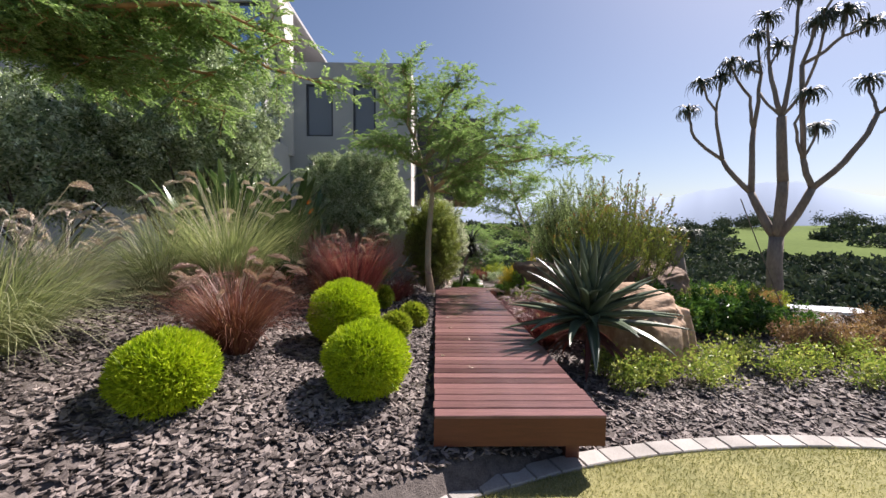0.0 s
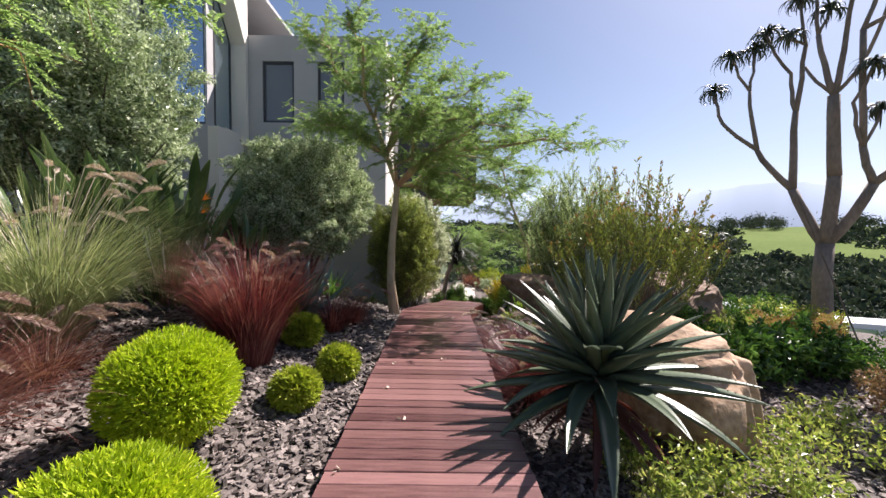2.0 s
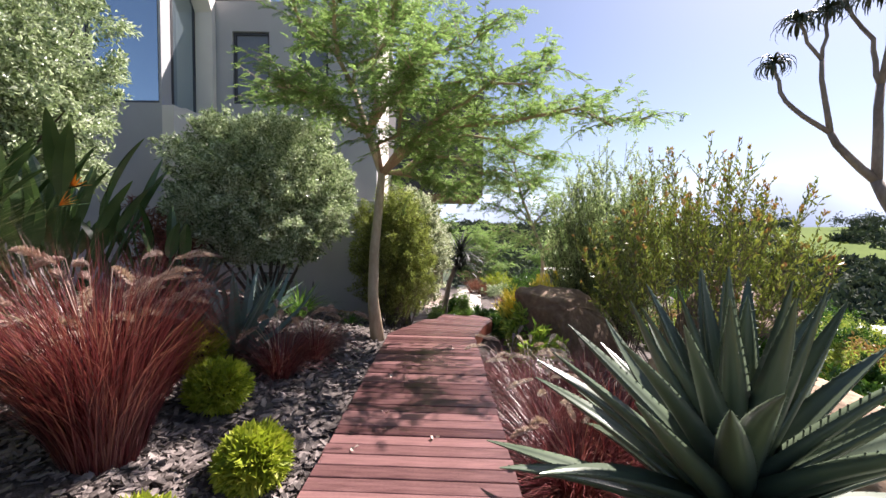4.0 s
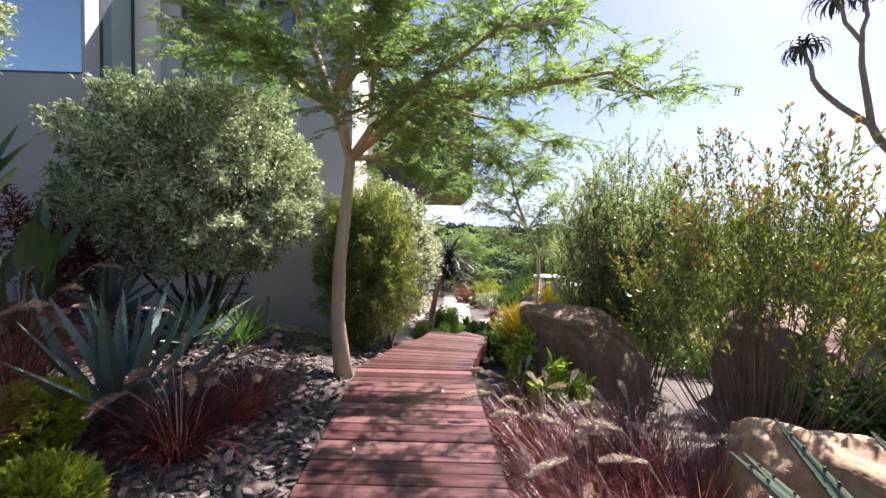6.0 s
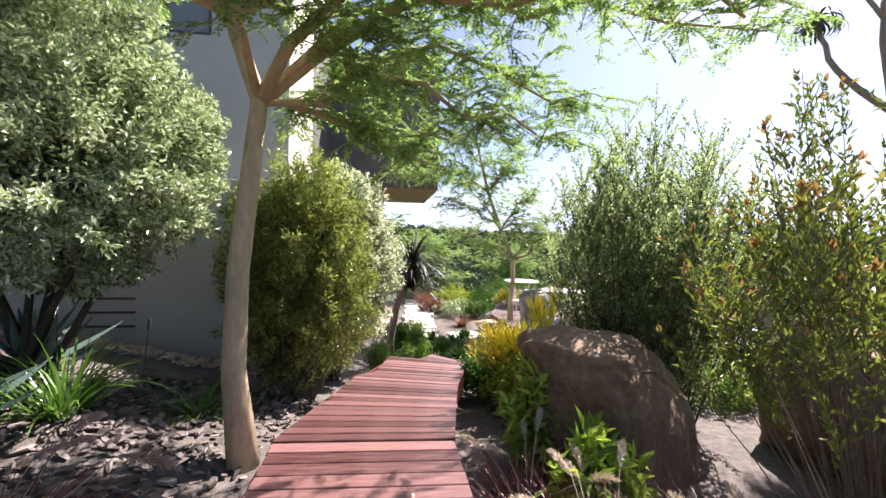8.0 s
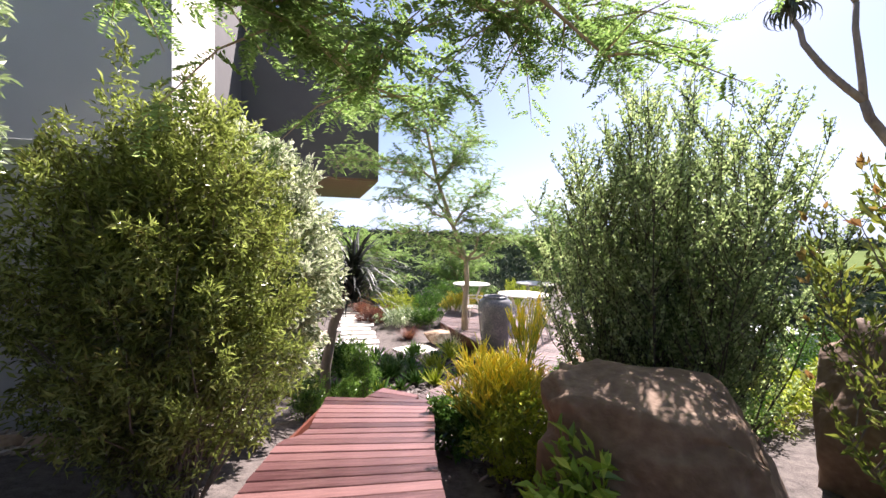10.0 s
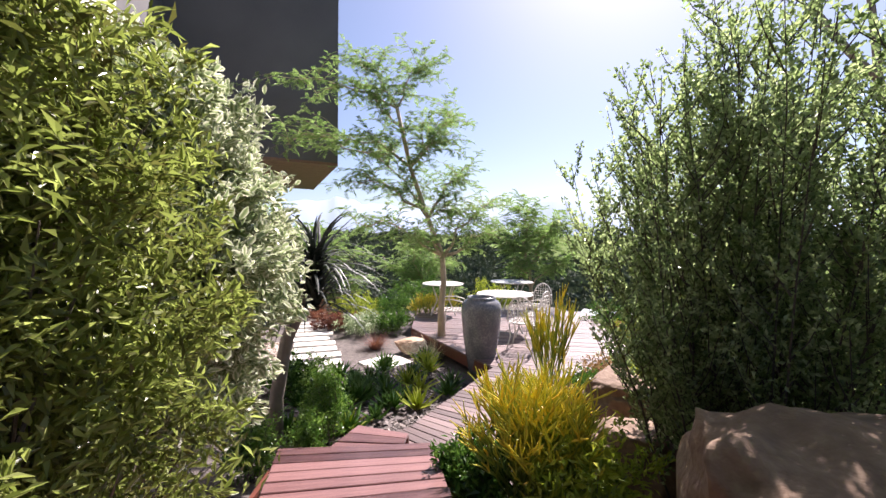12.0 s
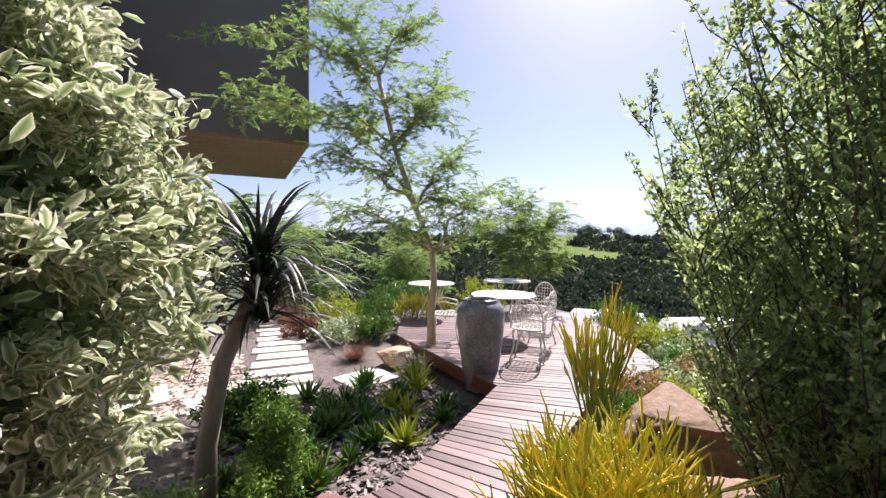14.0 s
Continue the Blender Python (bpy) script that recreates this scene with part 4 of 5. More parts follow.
leafy_shrub("pittosporum", on(-4.95, 5.0), (1.72, 1.4, 1.85, 2.75), 16, 78000, 0.070, 0.027, L_SILVER, "large rounded shrub with silvery variegated leaves", 4, 0.26, M_DARKTWIG, stem_r=0.035, depth=0.25, clumps=430, spread=0.15)
leafy_shrub("pittosporum", on(-6.9, 4.2), (1.5, 1.3, 1.3, 2.1), 12, 20000, 0.085, 0.034, L_SILVER, "shaded shrub with silvery leaves by the house", 14, 0.2, M_DARKTWIG, stem_r=0.035, depth=0.3, clumps=300)
leafy_shrub("pittosporum", on(-1.95, 6.55), (1.20, 1.1, 1.05, 1.76), 9, 95000, 0.056, 0.021, L_SILVER, "broad flat-topped shrub with silvery variegated leaves by the wall", 5, 0.18, M_DARKTWIG, stem_r=0.03, depth=0.16, clumps=620, spread=0.11, boxy=0.35)
leafy_shrub("willow_leaved_shrub", on(-0.12, 7.25), (0.70, 0.58, 1.14, 1.28), 60, 44000, 0.05, 0.0135, L_GREENBUSH, "yellow-green narrow-leaved shrub beside the boardwalk", 6, 0.24, upright=0.9, depth=0.5, clumps=420, spread=0.09, stem_r=0.009)
leafy_shrub("pittosporum", on(0.02, 8.5), (0.80, 0.72, 1.25, 1.55), 24, 31000, 0.064, 0.031, L_RIM, "dense variegated shrub with cream-edged leaves", 7, 0.2, depth=0.3, broad=True, clumps=420, spread=0.11)
wand_shrub("conebush", on(3.72, 5.15), 1.3, 3.0, 96, 62, 0.062, 0.021, L_CONE, "tall yellow-green conebush with reddish tips", 8, L_CONETIP, shoots=8, shoot=0.42, bare=0.55, thick=1.15, tight=0.42)
wand_shrub("tea_bush", on(3.5, 7.2), 1.2, 3.4, 96, 150, 0.036, 0.021, L_DARK, "dark green small-leaved upright bush", 9, stem_mat=M_DARKTWIG, thick=1.35, bare=0.14, shoots=22, shoot=0.5, edge=0.3, dense=1.6, tight=0.75, foot_out=0.4)

acacia((-0.14, 5.75, 0.40), [(0.03, 0, -0.1), (-0.04, 0.02, 0.5), (-0.03, 0.05, 1.1), (0.02, 0.1, 1.7), (0.05, 0.15, 2.15), (-0.15, 0.2, 2.7), (-0.35, 0.2, 3.3)],
       [(4, (2.9, -0.4, 2.65), 0.05), (4, (1.7, -1.3, 2.8), 0.04), (5, (0.6, -0.9, 4.3), 0.04), (5, (-1.7, 0.5, 3.2), 0.04), (6, (-0.5, -1.2, 4.2), 0.035), (6, (-1.4, -0.3, 4.5), 0.035), (5, (0.9, 0.4, 4.1), 0.04),
        (4, (3.6, 0.1, 2.9), 0.03), (4, (0.6, -1.5, 2.9), 0.03), (4, (1.1, 0.8, 1.95), 0.03), (4, (2.0, 0.3, 2.05), 0.03), (4, (2.4, 0.9, 2.5), 0.03), (5, (-0.9, -0.9, 2.9), 0.03), (5, (1.3, -1.0, 3.5), 0.03), (5, (2.1, -0.6, 3.3), 0.03), (6, (0.3, 0.5, 4.5), 0.03)],
       L_ACACIA, "feathery green acacia with a smooth pale trunk leaning over the boardwalk", 21, fronds=14, tr=0.076, twig_n=9, fine=0.033)
acacia((3.71, 12.33, -0.34), [(0, 0, -0.1), (-0.02, 0, 0.6), (0.03, 0, 1.1), (0.0, 0, 1.6), (-0.3, 0, 2.3), (-0.65, 0, 3.2), (-0.9, 0, 4.2)],
       [(3, (1.2, 0, 2.0), 0.035), (3, (-1.5, 0.5, 2.2), 0.03), (3, (0.8, -0.3, 2.6), 0.03), (4, (0.5, 0.3, 2.4), 0.02), (4, (-1.2, 0.2, 3.4), 0.02), (5, (-1.3, 0.0, 4.4), 0.02), (4, (0.6, 0.2, 3.2), 0.03), (5, (0.3, 0, 4.2), 0.03), (5, (-1.8, 0.4, 3.7), 0.03), (6, (-0.4, 0, 5.0), 0.02), (6, (-1.5, 0, 4.8), 0.02), (4, (-1.6, -0.3, 2.8), 0.03), (3, (-0.9, -0.6, 1.9), 0.03), (5, (-0.2, -0.4, 3.6), 0.025), (6, (-2.5, 0, 4.4), 0.02), (5, (-2.7, 0.2, 3.4), 0.02)],
       L_ACACIA, "young feathery acacia with a twisting pale trunk on the terrace edge", 22, fronds=14, tr=0.065, twig_n=5, spray=0.7, fine=0.036)


# ---- tree aloe ----
def tree_aloe(at, base_pts, forks, label, seed, head=0.42, leaves=46):
    t = thing("tree_aloe", at, label, "tree")
    rr = random.Random(seed)
    m = Mesh()
    pts = [Vector(p) for p in base_pts]
    m.tube(pts, [0.2 * (1 - 0.2 * i / (len(pts) - 1)) for i in range(len(pts))], 10)
    part("trunk", m, M_ALOETRUNK, t, smooth=True)
    for path, r0, r1, headed in forks:
        b = Mesh()
        p = [Vector(q) for q in path]
        b.tube(p, [r0 + (r1 - r0) * i / (len(p) - 1) for i in range(len(p))], 8)
        part("limb", b, M_ALOETRUNK, t, smooth=True)
        if not headed:
            continue
        h = Mesh()
        for k in range(leaves):
            a = k * 2.39996
            h.blade(p[-1], a, head * rr.uniform(0.85, 1.3), 0.058, rr.uniform(15, 82), rr.uniform(150, 235), 9, thick=-0.012, keel=-0.1)
        part("leaf_head", h, L_TREEALOE, t)
    return t


def build_tree_aloe():
    """Forking limbs: each chain names its nodes as (across, up), with a head at the end of most."""
    rr = random.Random(5)
    across = Vector((0.754, -0.657, 0))
    deep = Vector((0.657, 0.754, 0))
    f, a, al, al2, au, au2 = (0, 2.2), (-0.56, 3.4), (-1.2, 4.3), (-1.37, 5.6), (-0.56, 5.1), (-0.44, 6.5)
    c, cu, cl, d, dr, dr2 = (0.08, 3.6), (0.0, 5.2), (-0.27, 6.5), (0.62, 3.4), (1.26, 4.15), (1.67, 5.0)
    du, du2, du3 = (0.43, 4.1), (0.33, 6.25), (1.0, 6.7)
    chains = [([f, a], 0.12, 0.085, 0), ([a, al], 0.075, 0.055, 0), ([al, (-1.85, 4.95), (-2.06, 5.75)], 0.05, 0.03, 1), ([al, al2], 0.05, 0.035, 0), ([al2, (-1.72, 6.35)], 0.032, 0.026, 1), ([al2, (-1.3, 6.5)], 0.032, 0.026, 1),
              ([a, au], 0.08, 0.06, 0), ([au, (-0.66, 6.0), (-1.13, 6.95)], 0.045, 0.028, 1), ([au, au2], 0.055, 0.04, 0), ([au2, (-0.72, 6.75)], 0.03, 0.025, 1), ([au2, (-0.55, 7.55)], 0.035, 0.028, 1),
              ([f, c], 0.13, 0.12, 0), ([c, cu], 0.12, 0.10, 0), ([cu, cl], 0.06, 0.045, 0), ([cl, (-0.34, 7.7)], 0.035, 0.028, 1), ([cl, (-0.1, 7.0)], 0.03, 0.025, 1), ([cu, (0.15, 6.4), (0.25, 8.05)], 0.06, 0.03, 1), ([cu, (-0.45, 5.9)], 0.035, 0.03, 0),
              ([f, d], 0.11, 0.085, 0), ([d, dr, dr2], 0.075, 0.05, 0), ([dr2, (1.63, 5.4), (1.56, 5.85)], 0.035, 0.028, 1), ([dr2, (1.92, 5.2), (2.14, 5.8)], 0.04, 0.03, 1),
              ([d, du], 0.07, 0.06, 0), ([du, du2], 0.06, 0.05, 0), ([du2, (0.56, 7.1)], 0.035, 0.028, 1), ([du2, (0.5, 7.0), (0.96, 8.1)], 0.04, 0.028, 1), ([du2, du3], 0.045, 0.035, 0), ([du3, (1.05, 7.2)], 0.03, 0.025, 1), ([du3, (1.43, 6.9)], 0.03, 0.025, 1),
              ([du, (0.24, 4.9), (0.48, 5.5)], 0.035, 0.026, 1), ([du, (0.67, 4.8)], 0.03, 0.025, 1), ([cu, (0.45, 5.9), (0.75, 7.3)], 0.04, 0.026, 1)]
    depth = {}
    def spot(q, parent=None):
        if q not in depth:
            depth[q] = (0 if parent is None else depth[parent]) + rr.uniform(-0.28, 0.28) * (q != f)
        return across * q[0] + deep * depth[q] + Vector((0, 0, q[1] * 1.03))
    forks = []
    for nodes, r0, r1, head in chains:
        pts, prev = [], None
        for q in nodes:
            p = spot(q, prev)
            if pts:
                last = pts[-1]
                for s in (0.25, 0.5, 0.75):
                    bow = across * (0.10 * (q[0] - prev[0]) * 4 * s * (1 - s))
                    pts.append(last.lerp(p, s) + bow + Vector([rr.uniform(-0.02, 0.02) for _ in range(3)]))
            pts.append(p)
            prev = q
        forks.append((pts, r0, r1, head))
    tree_aloe(tuple(Vector((8.72, 7.45, -0.72)) + across * 0.25), [(0, 0, -0.3), (0.02, 0, 0.8), (-0.03, 0, 1.6), (0, 0, 2.3)], forks, "tall bare-stemmed tree aloe with drooping leaf heads", 6, 0.50, 40)
    tree_aloe((8.0, 9.6, -0.6), [(0, 0, -0.2), (-0.1, 0, 0.9), (-0.3, 0, 2.0)], [([(-0.3, 0, 1.9), (-0.35, 0, 2.3)], 0.09, 0.05, 1), ([(-0.25, 0, 1.5), (0.15, 0, 2.2)], 0.07, 0.04, 1)], "small tree aloe on a leaning stem", 7, 0.6, 60)


build_tree_aloe()

rock((2.55, 6.3, 0.28), (0.62, 0.6, 0.62), "large brown sandstone boulder beside the boardwalk", 4.0, 0.5, M_ROCK_BROWN)
rock((3.25, 7.8, -0.14), (0.40, 0.32, 0.28), "small brown sandstone boulder under the dark bush", 6.0, 0.2, M_ROCK_BROWN)
rock((3.82, 8.5, -0.14), (0.48, 0.36, 0.42), "brown sandstone boulder at the terrace edge", 8.0, 0.9, M_ROCK_BROWN)
edging = random.Random(19)
for k in range(26):
    x = -4.2 + 0.14 * k + edging.uniform(-0.05, 0.05)
    y = 8.28 + edging.uniform(-0.1, 0.06)
    q = edging.uniform(0.05, 0.1)
    rock(on(x, y, 0.02), (q * 1.3, q, q * 0.7), "small rusty edging stone at the wall's foot", 20.0 + k, edging.uniform(0, 3), M_ROCK, 2)
rock((3.15, 12.5, -0.38), (0.28, 0.2, 0.12), "flat stone in the succulent bed", 10.0, 0.4)


# ---- bed plants ----
def strelitzia(at, n, height, label, seed, flowers=2):
    t = thing("strelitzia", at, label, "plant", "strelitzias")
    rr = random.Random(seed)
    for k in range(n):
        a, q = rr.uniform(0, 2 * math.pi), rr.random()
        h = height * rr.uniform(0.55, 1.0)
        foot = Vector((0.3 * q * math.cos(a), 0.3 * q * math.sin(a), -0.05))
        lean = 0.12 + 0.42 * q
        knee = foot + Vector((lean * h * 0.6 * math.cos(a), lean * h * 0.6 * math.sin(a), h * 0.68))
        s = Mesh()
        s.tube([foot, foot.lerp(knee, 0.5) + Vector((0, 0, 0.04)), knee], [0.016, 0.012, 0.009], 5)
        stalk = part("stalk", s, L_STREL, t)
        m = Mesh()
        m.blade(knee - Vector((0, 0, 0.02)), a + rr.uniform(-0.6, 0.6), h * 0.36, 0.125 * rr.uniform(0.8, 1.15), 88 - 26 * q, rr.uniform(0, 40), 10, keel=-0.16, paddle=True)
        part("leaf", m, L_STREL, t)
    for k in range(flowers):
        a = -0.2 + k * 1.2
        foot = Vector((0.2, -0.1, 0))
        top = Vector((0.62 + 0.1 * k, -0.35 - 0.2 * k, height * (0.66 - 0.08 * k)))
        s = Mesh()
        s.tube([foot, foot.lerp(top, 0.6) + Vector((0, 0, 0.1)), top], [0.012, 0.011, 0.011], 5)
        s.blade(top, a, 0.2, 0.04, 8, -10, 4, thick=-0.015)
        st = part("flower_stalk", s, L_STREL, t)
        f = Mesh()
        for i in range(5):
            f.blade(top + Vector((0.03, 0, 0.01)), a + (i - 2) * 0.28, 0.13, 0.03, 70 - 14 * i, 10, 4, keel=-0.2)
        part("flower", f, M_ORANGE, st, "orange bird-shaped flower")
    return t



strelitzia(on(-2.75, 4.0), 84, 1.9, "clump of strelitzia with dark paddle leaves and orange flowers", 31)
strelitzia(on(-3.45, 3.6), 60, 1.85, "clump of strelitzia with dark paddle leaves", 32, 0)
strelitzia(on(-2.2, 4.7), 18, 1.4, "clump of strelitzia with dark paddle leaves", 33, 0)

rosette("agave", on(-1.27, 4.42, 0.02), 19, 1.0, 0.15, 0.035, L_AGAVE, "blue-grey agave in the shaded bed", 41, rise=(32, 85), droop=(-20, 25), category="agave", group="blue agaves", height=0.15)
rosette("agave", on(-2.0, 6.7, 0.02), 26, 0.62, 0.10, 0.03, L_AGAVE, "blue-grey agave in the shaded bed", 42, rise=(18, 85), droop=(-20, 30), category="agave", group="blue agaves", height=0.15)
rosette("agave", on(-1.65, 5.75, 0.02), 22, 0.5, 0.11, 0.03, L_AGAVE, "low blue-grey agave in the shaded bed", 49, rise=(10, 76), droop=(-15, 25), category="agave", group="blue agaves", height=0.1)
rosette("agave", on(-2.6, 6.0, 0.02), 24, 0.7, 0.10, 0.03, L_AGAVE, "blue-grey agave in the shaded bed", 43, rise=(18, 85), droop=(-20, 30), category="agave", group="blue agaves", height=0.15)
rosette("agave", on(2.26, 4.85, 0.02), 22, 0.32, 0.065, 0.015, L_LIME2, "small fresh green agave among red grass", 45, rise=(25, 85), droop=(-10, 30), category="agave", height=0.06)
fountain_grass(on(-1.25, 6.0), 0.55, 0.5, 90, 0, L_GLOSSY, "dark green strap-leaved tuft under the acacia", 46, width=0.022)
fountain_grass(on(-0.62, 6.3), 0.3, 0.3, 50, 0, L_GLOSSY, "small green strap-leaved tuft under the acacia", 57, width=0.016)
fountain_grass(on(-2.38, 4.9), 0.7, 0.5, 350, 8, L_RED, "dark red fountain grass in shade", 47)
fountain_grass(on(-0.62, 4.75), 0.5, 0.45, 350, 8, L_RED, "dark red fountain grass in shade", 48)
fountain_grass(on(2.2, 3.8), 0.8, 0.65, 900, 7, L_RED, "crimson fountain grass beside the boardwalk", 49, plume_len=0.25, pale=True, tuft=0.35, bend=0.8)
fountain_grass(on(1.62, 5.6), 0.5, 0.45, 300, 5, L_RED, "crimson fountain grass beside the boulder", 50, plume_len=0.25, pale=True, tuft=0.35, bend=0.8)
fountain_grass(on(2.2, 4.45), 0.75, 0.6, 700, 9, L_RED, "crimson fountain grass beside the boulder", 51, plume_len=0.25, pale=True, tuft=0.35, bend=0.8)
fountain_grass(on(-3.35, -0.65), 1.2, 1.1, 1100, 8, L_GRASS, "tall green grass clump at the bed's edge", 52)
fountain_grass(on(-3.9, 1.2), 0.9, 0.9, 600, 18, L_DRYGRASS, "grey-green fountain grass in shade", 53)
fountain_grass(on(-2.2, 1.9), 0.5, 0.5, 300, 14, L_BROWN, "bronze fountain grass on bark mulch", 54)
fountain_grass(on(-3.5, 2.3), 1.1, 1.0, 1000, 16, L_GRASS, "green fountain grass with feathery plumes", 55)
fountain_grass(on(-1.75, 3.6), 0.7, 0.6, 350, 22, L_BROWN, "bronze fountain grass with plumes", 56)


def low_shrub(x, y, r, h, mat, n, leaf, label, seed, name="ground_cover_shrub", group="", upright=0.5, width=0.4, low=0.02):
    return leafy_shrub(name, on(x, y), (r, r * 0.9, h * 0.55, h * 0.5), 12, n, leaf, leaf * width, mat, label, seed, 0.3, low=low, upright=upright, depth=0.5, stem_r=0.006, group=group, clumps=46, spread=0.085)


low_shrub(-3.0, 5.9, 0.5, 1.25, L_BROWN, 2600, 0.08, "dry bronze-leaved shrub in the shaded bed", 112, "bronze_shrub", "", 1.0, 0.25)


COVER = "low shrub with yellow-edged green leaves on bark mulch"
for k, (x, y, r) in enumerate(((2.15, 1.55, 0.38), (2.1, 2.0, 0.3), (2.6, 1.75, 0.42), (3.15, 1.7, 0.45), (3.6, 2.2, 0.5), (4.25, 1.9, 0.5), (4.3, 2.7, 0.5), (5.0, 2.3, 0.5), (5.1, 1.7, 0.45), (5.7, 1.9, 0.45), (3.2, 2.5, 0.4), (5.9, 2.6, 0.5))):
    low_shrub(x, y, r * 0.74, 0.40, L_COVER, 520, 0.05, COVER, 60 + k, group="ground cover shrubs")
for k, (x, y, r, h) in enumerate(((4.1, 3.9, 0.5, 0.75), (4.9, 4.1, 0.6, 0.8), (5.7, 4.2, 0.55, 0.7), (4.3, 4.9, 0.5, 0.8))):
    low_shrub(x, y, r, h, L_GLOSSY, 1700, 0.10, "glossy dark green rounded shrub in the sun", 80 + k, "glossy_shrub", "glossy shrubs")
for k, (x, y, r, h) in enumerate(((5.6, 2.95, 0.5, 0.5), (6.3, 3.0, 0.55, 0.5), (6.9, 2.7, 0.5, 0.5), (7.4, 3.6, 0.6, 0.6))):
    low_shrub(x, y, r, h, L_ROSE, 2200, 0.05, "low rosy-leaved shrub on bark mulch", 90 + k, "rosy_shrub", "rosy shrubs")
for k, (x, y) in enumerate(((6.7, 5.4), (7.2, 5.6), (6.2, 5.5))):
    low_shrub(x, y, 0.35, 0.65, L_CONETIP, 1200, 0.06, "orange-tipped low shrub below the tree aloe", 100 + k, "orange_shrub", "orange shrubs", 1.0)
low_shrub(2.02, 5.5, 0.26, 0.62, L_PROTEA, 520, 0.15, "broad-leaved protea seedling with bright green leaves", 104, "protea", "", 1.2, 0.3)
low_shrub(1.92, 6.2, 0.24, 0.85, L_PROTEA, 620, 0.13, "broad-leaved protea with bright green leaves", 105, "protea", "", 1.2, 0.3)
low_shrub(2.2, 7.35, 0.4, 0.75, L_LIME2, 3000, 0.05, "bushy green shrub beside the boardwalk", 106, "green_shrub")
low_shrub(1.95, 8.0, 0.35, 0.5, L_GLOSSY, 2200, 0.06, "succulent green shrub beside the boardwalk", 107, "green_shrub")
low_shrub(1.22, 9.62, 0.19, 0.85, L_BOX, 3600, 0.034, "upright bright green box shrub", 108, "box_shrub", "box shrubs")
low_shrub(1.02, 9.35, 0.16, 0.42, L_BOX, 1800, 0.034, "upright bright green box shrub", 109, "box_shrub", "box shrubs")
low_shrub(1.05, 11.1, 0.4, 0.5, L_GLOSSY, 2600, 0.06, "dark green leafy shrub by the paving", 110, "glossy_shrub", "glossy shrubs")
low_shrub(0.6, 9.1, 0.22, 0.5, L_BOX, 2000, 0.034, "bright green box shrub under the variegated shrub", 111, "box_shrub", "box shrubs")


def stick_plant(at, r, h, n, label, seed, fan=0.42):
    """Pencil-thin branching succulent stems, green below and golden at the ends."""
    t = thing("stick_plant", at, label, "succulent", "golden stick plants")
    rr = random.Random(seed)
    g, b, y = Mesh(), Mesh(), Mesh()
    def grow(p, d, L, depth):
        e = p + d * L
        (g, g, b, y)[depth].tube([p, p.lerp(e, 0.5) + Vector((rr.uniform(-.01, .01), rr.uniform(-.01, .01), 0)), e], [0.0047, 0.0044, 0.0042 if depth < 3 else 0.0025], 5)
        if depth < 3:
            for k in range(rr.choice((2, 3, 3))):
                a = rr.uniform(0, 2 * math.pi)
                grow(e, (d + fan * Vector((math.cos(a), math.sin(a), rr.uniform(0, 0.5)))).normalized(), L * rr.uniform(0.5, 0.8), depth + 1)
    for k in range(n):
        a, q = rr.uniform(0, 2 * math.pi), math.sqrt(rr.random())
        d = Vector((math.cos(a) * q * 0.75 * r / h * 1.6, math.sin(a) * q * 0.75 * r / h * 1.6, 1)).normalized()
        grow(Vector((r * 0.35 * q * math.cos(a), r * 0.35 * q * math.sin(a), -0.04)), d, h * 0.36 * (1.1 - 0.3 * q), 0)
    part("green_growth", g, L_STICKGREEN, t, kind="stuff")
    part("middle_growth", b, L_STICKMID, t, "yellow-green stems", kind="stuff")
    part("golden_growth", y, L_STICK, t, "golden-yellow stem ends", kind="stuff")
    return t


stick_plant(on(2.2, 7.68), 0.32, 1.15, 90, "golden stick succulent beside the boardwalk", 1, 0.52)
stick_plant(on(2.86, 8.38), 0.07, 1.65, 11, "tall golden stick succulent by the terrace", 2, 0.2)
stick_plant(on(4.4, 14.7), 0.5, 0.9, 40, "golden stick succulent behind the young tree", 3)
stick_plant(on(5.3, 15.6), 0.5, 0.8, 36, "golden stick succulent at the terrace edge", 4)

for k, (x, y, s, mt) in enumerate(((1.7, 11.6, 0.36, 0), (2.35, 10.1, 0.34, 1), (1.8, 10.7, 0.32, 0), (0.9, 9.95, 0.32, 0), (2.1, 11.3, 0.3, 0), (2.7, 11.2, 0.34, 0), (3.05, 11.4, 0.3, 1), (2.5, 11.9, 0.3, 0), (3.1, 10.7, 0.3, 0), (1.3, 11.0, 0.3, 0), (2.0, 10.3, 0.24, 0), (2.9, 10.4, 0.26, 0), (3.2, 11.8, 0.26, 1))):
    rosette("agave", on(x, y, 0.01), 20, s, 0.075, 0.012, L_LIME2 if mt else L_GLOSSY, "green rosette agave in the shaded succulent bed" if not mt else "bright green rosette agave in the succulent bed", 120 + k, rise=(22, 84), droop=(-10, 40), teeth=False, category="agave", group="green agaves", height=0.05)
bed = random.Random(77)
for k in range(34):
    s = bed.random()
    x, y = 1.15 + 2.0 * s + bed.uniform(-0.45, 0.3), 9.75 + 1.5 * s + bed.uniform(-0.25, 1.0)
    rosette("agave", on(x, y, 0.01), 15, bed.uniform(0.2, 0.36), 0.07, 0.012, L_LIME2 if k % 6 == 0 else L_GLOSSY, "green rosette agave in the shaded succulent bed", 300 + k, rise=(22, 84), droop=(-10, 40), teeth=False, category="agave", group="green agaves", height=0.05)
fountain_grass(on(3.36, 12.0), 0.55, 0.5, 200, 0, L_DRYGRASS, "spiky grey-green tuft at the young tree's foot", 140)
fountain_grass(on(2.64, 13.05), 0.35, 0.3, 350, 0, L_BROWN, "small bronze grass tuft by the paving", 141)
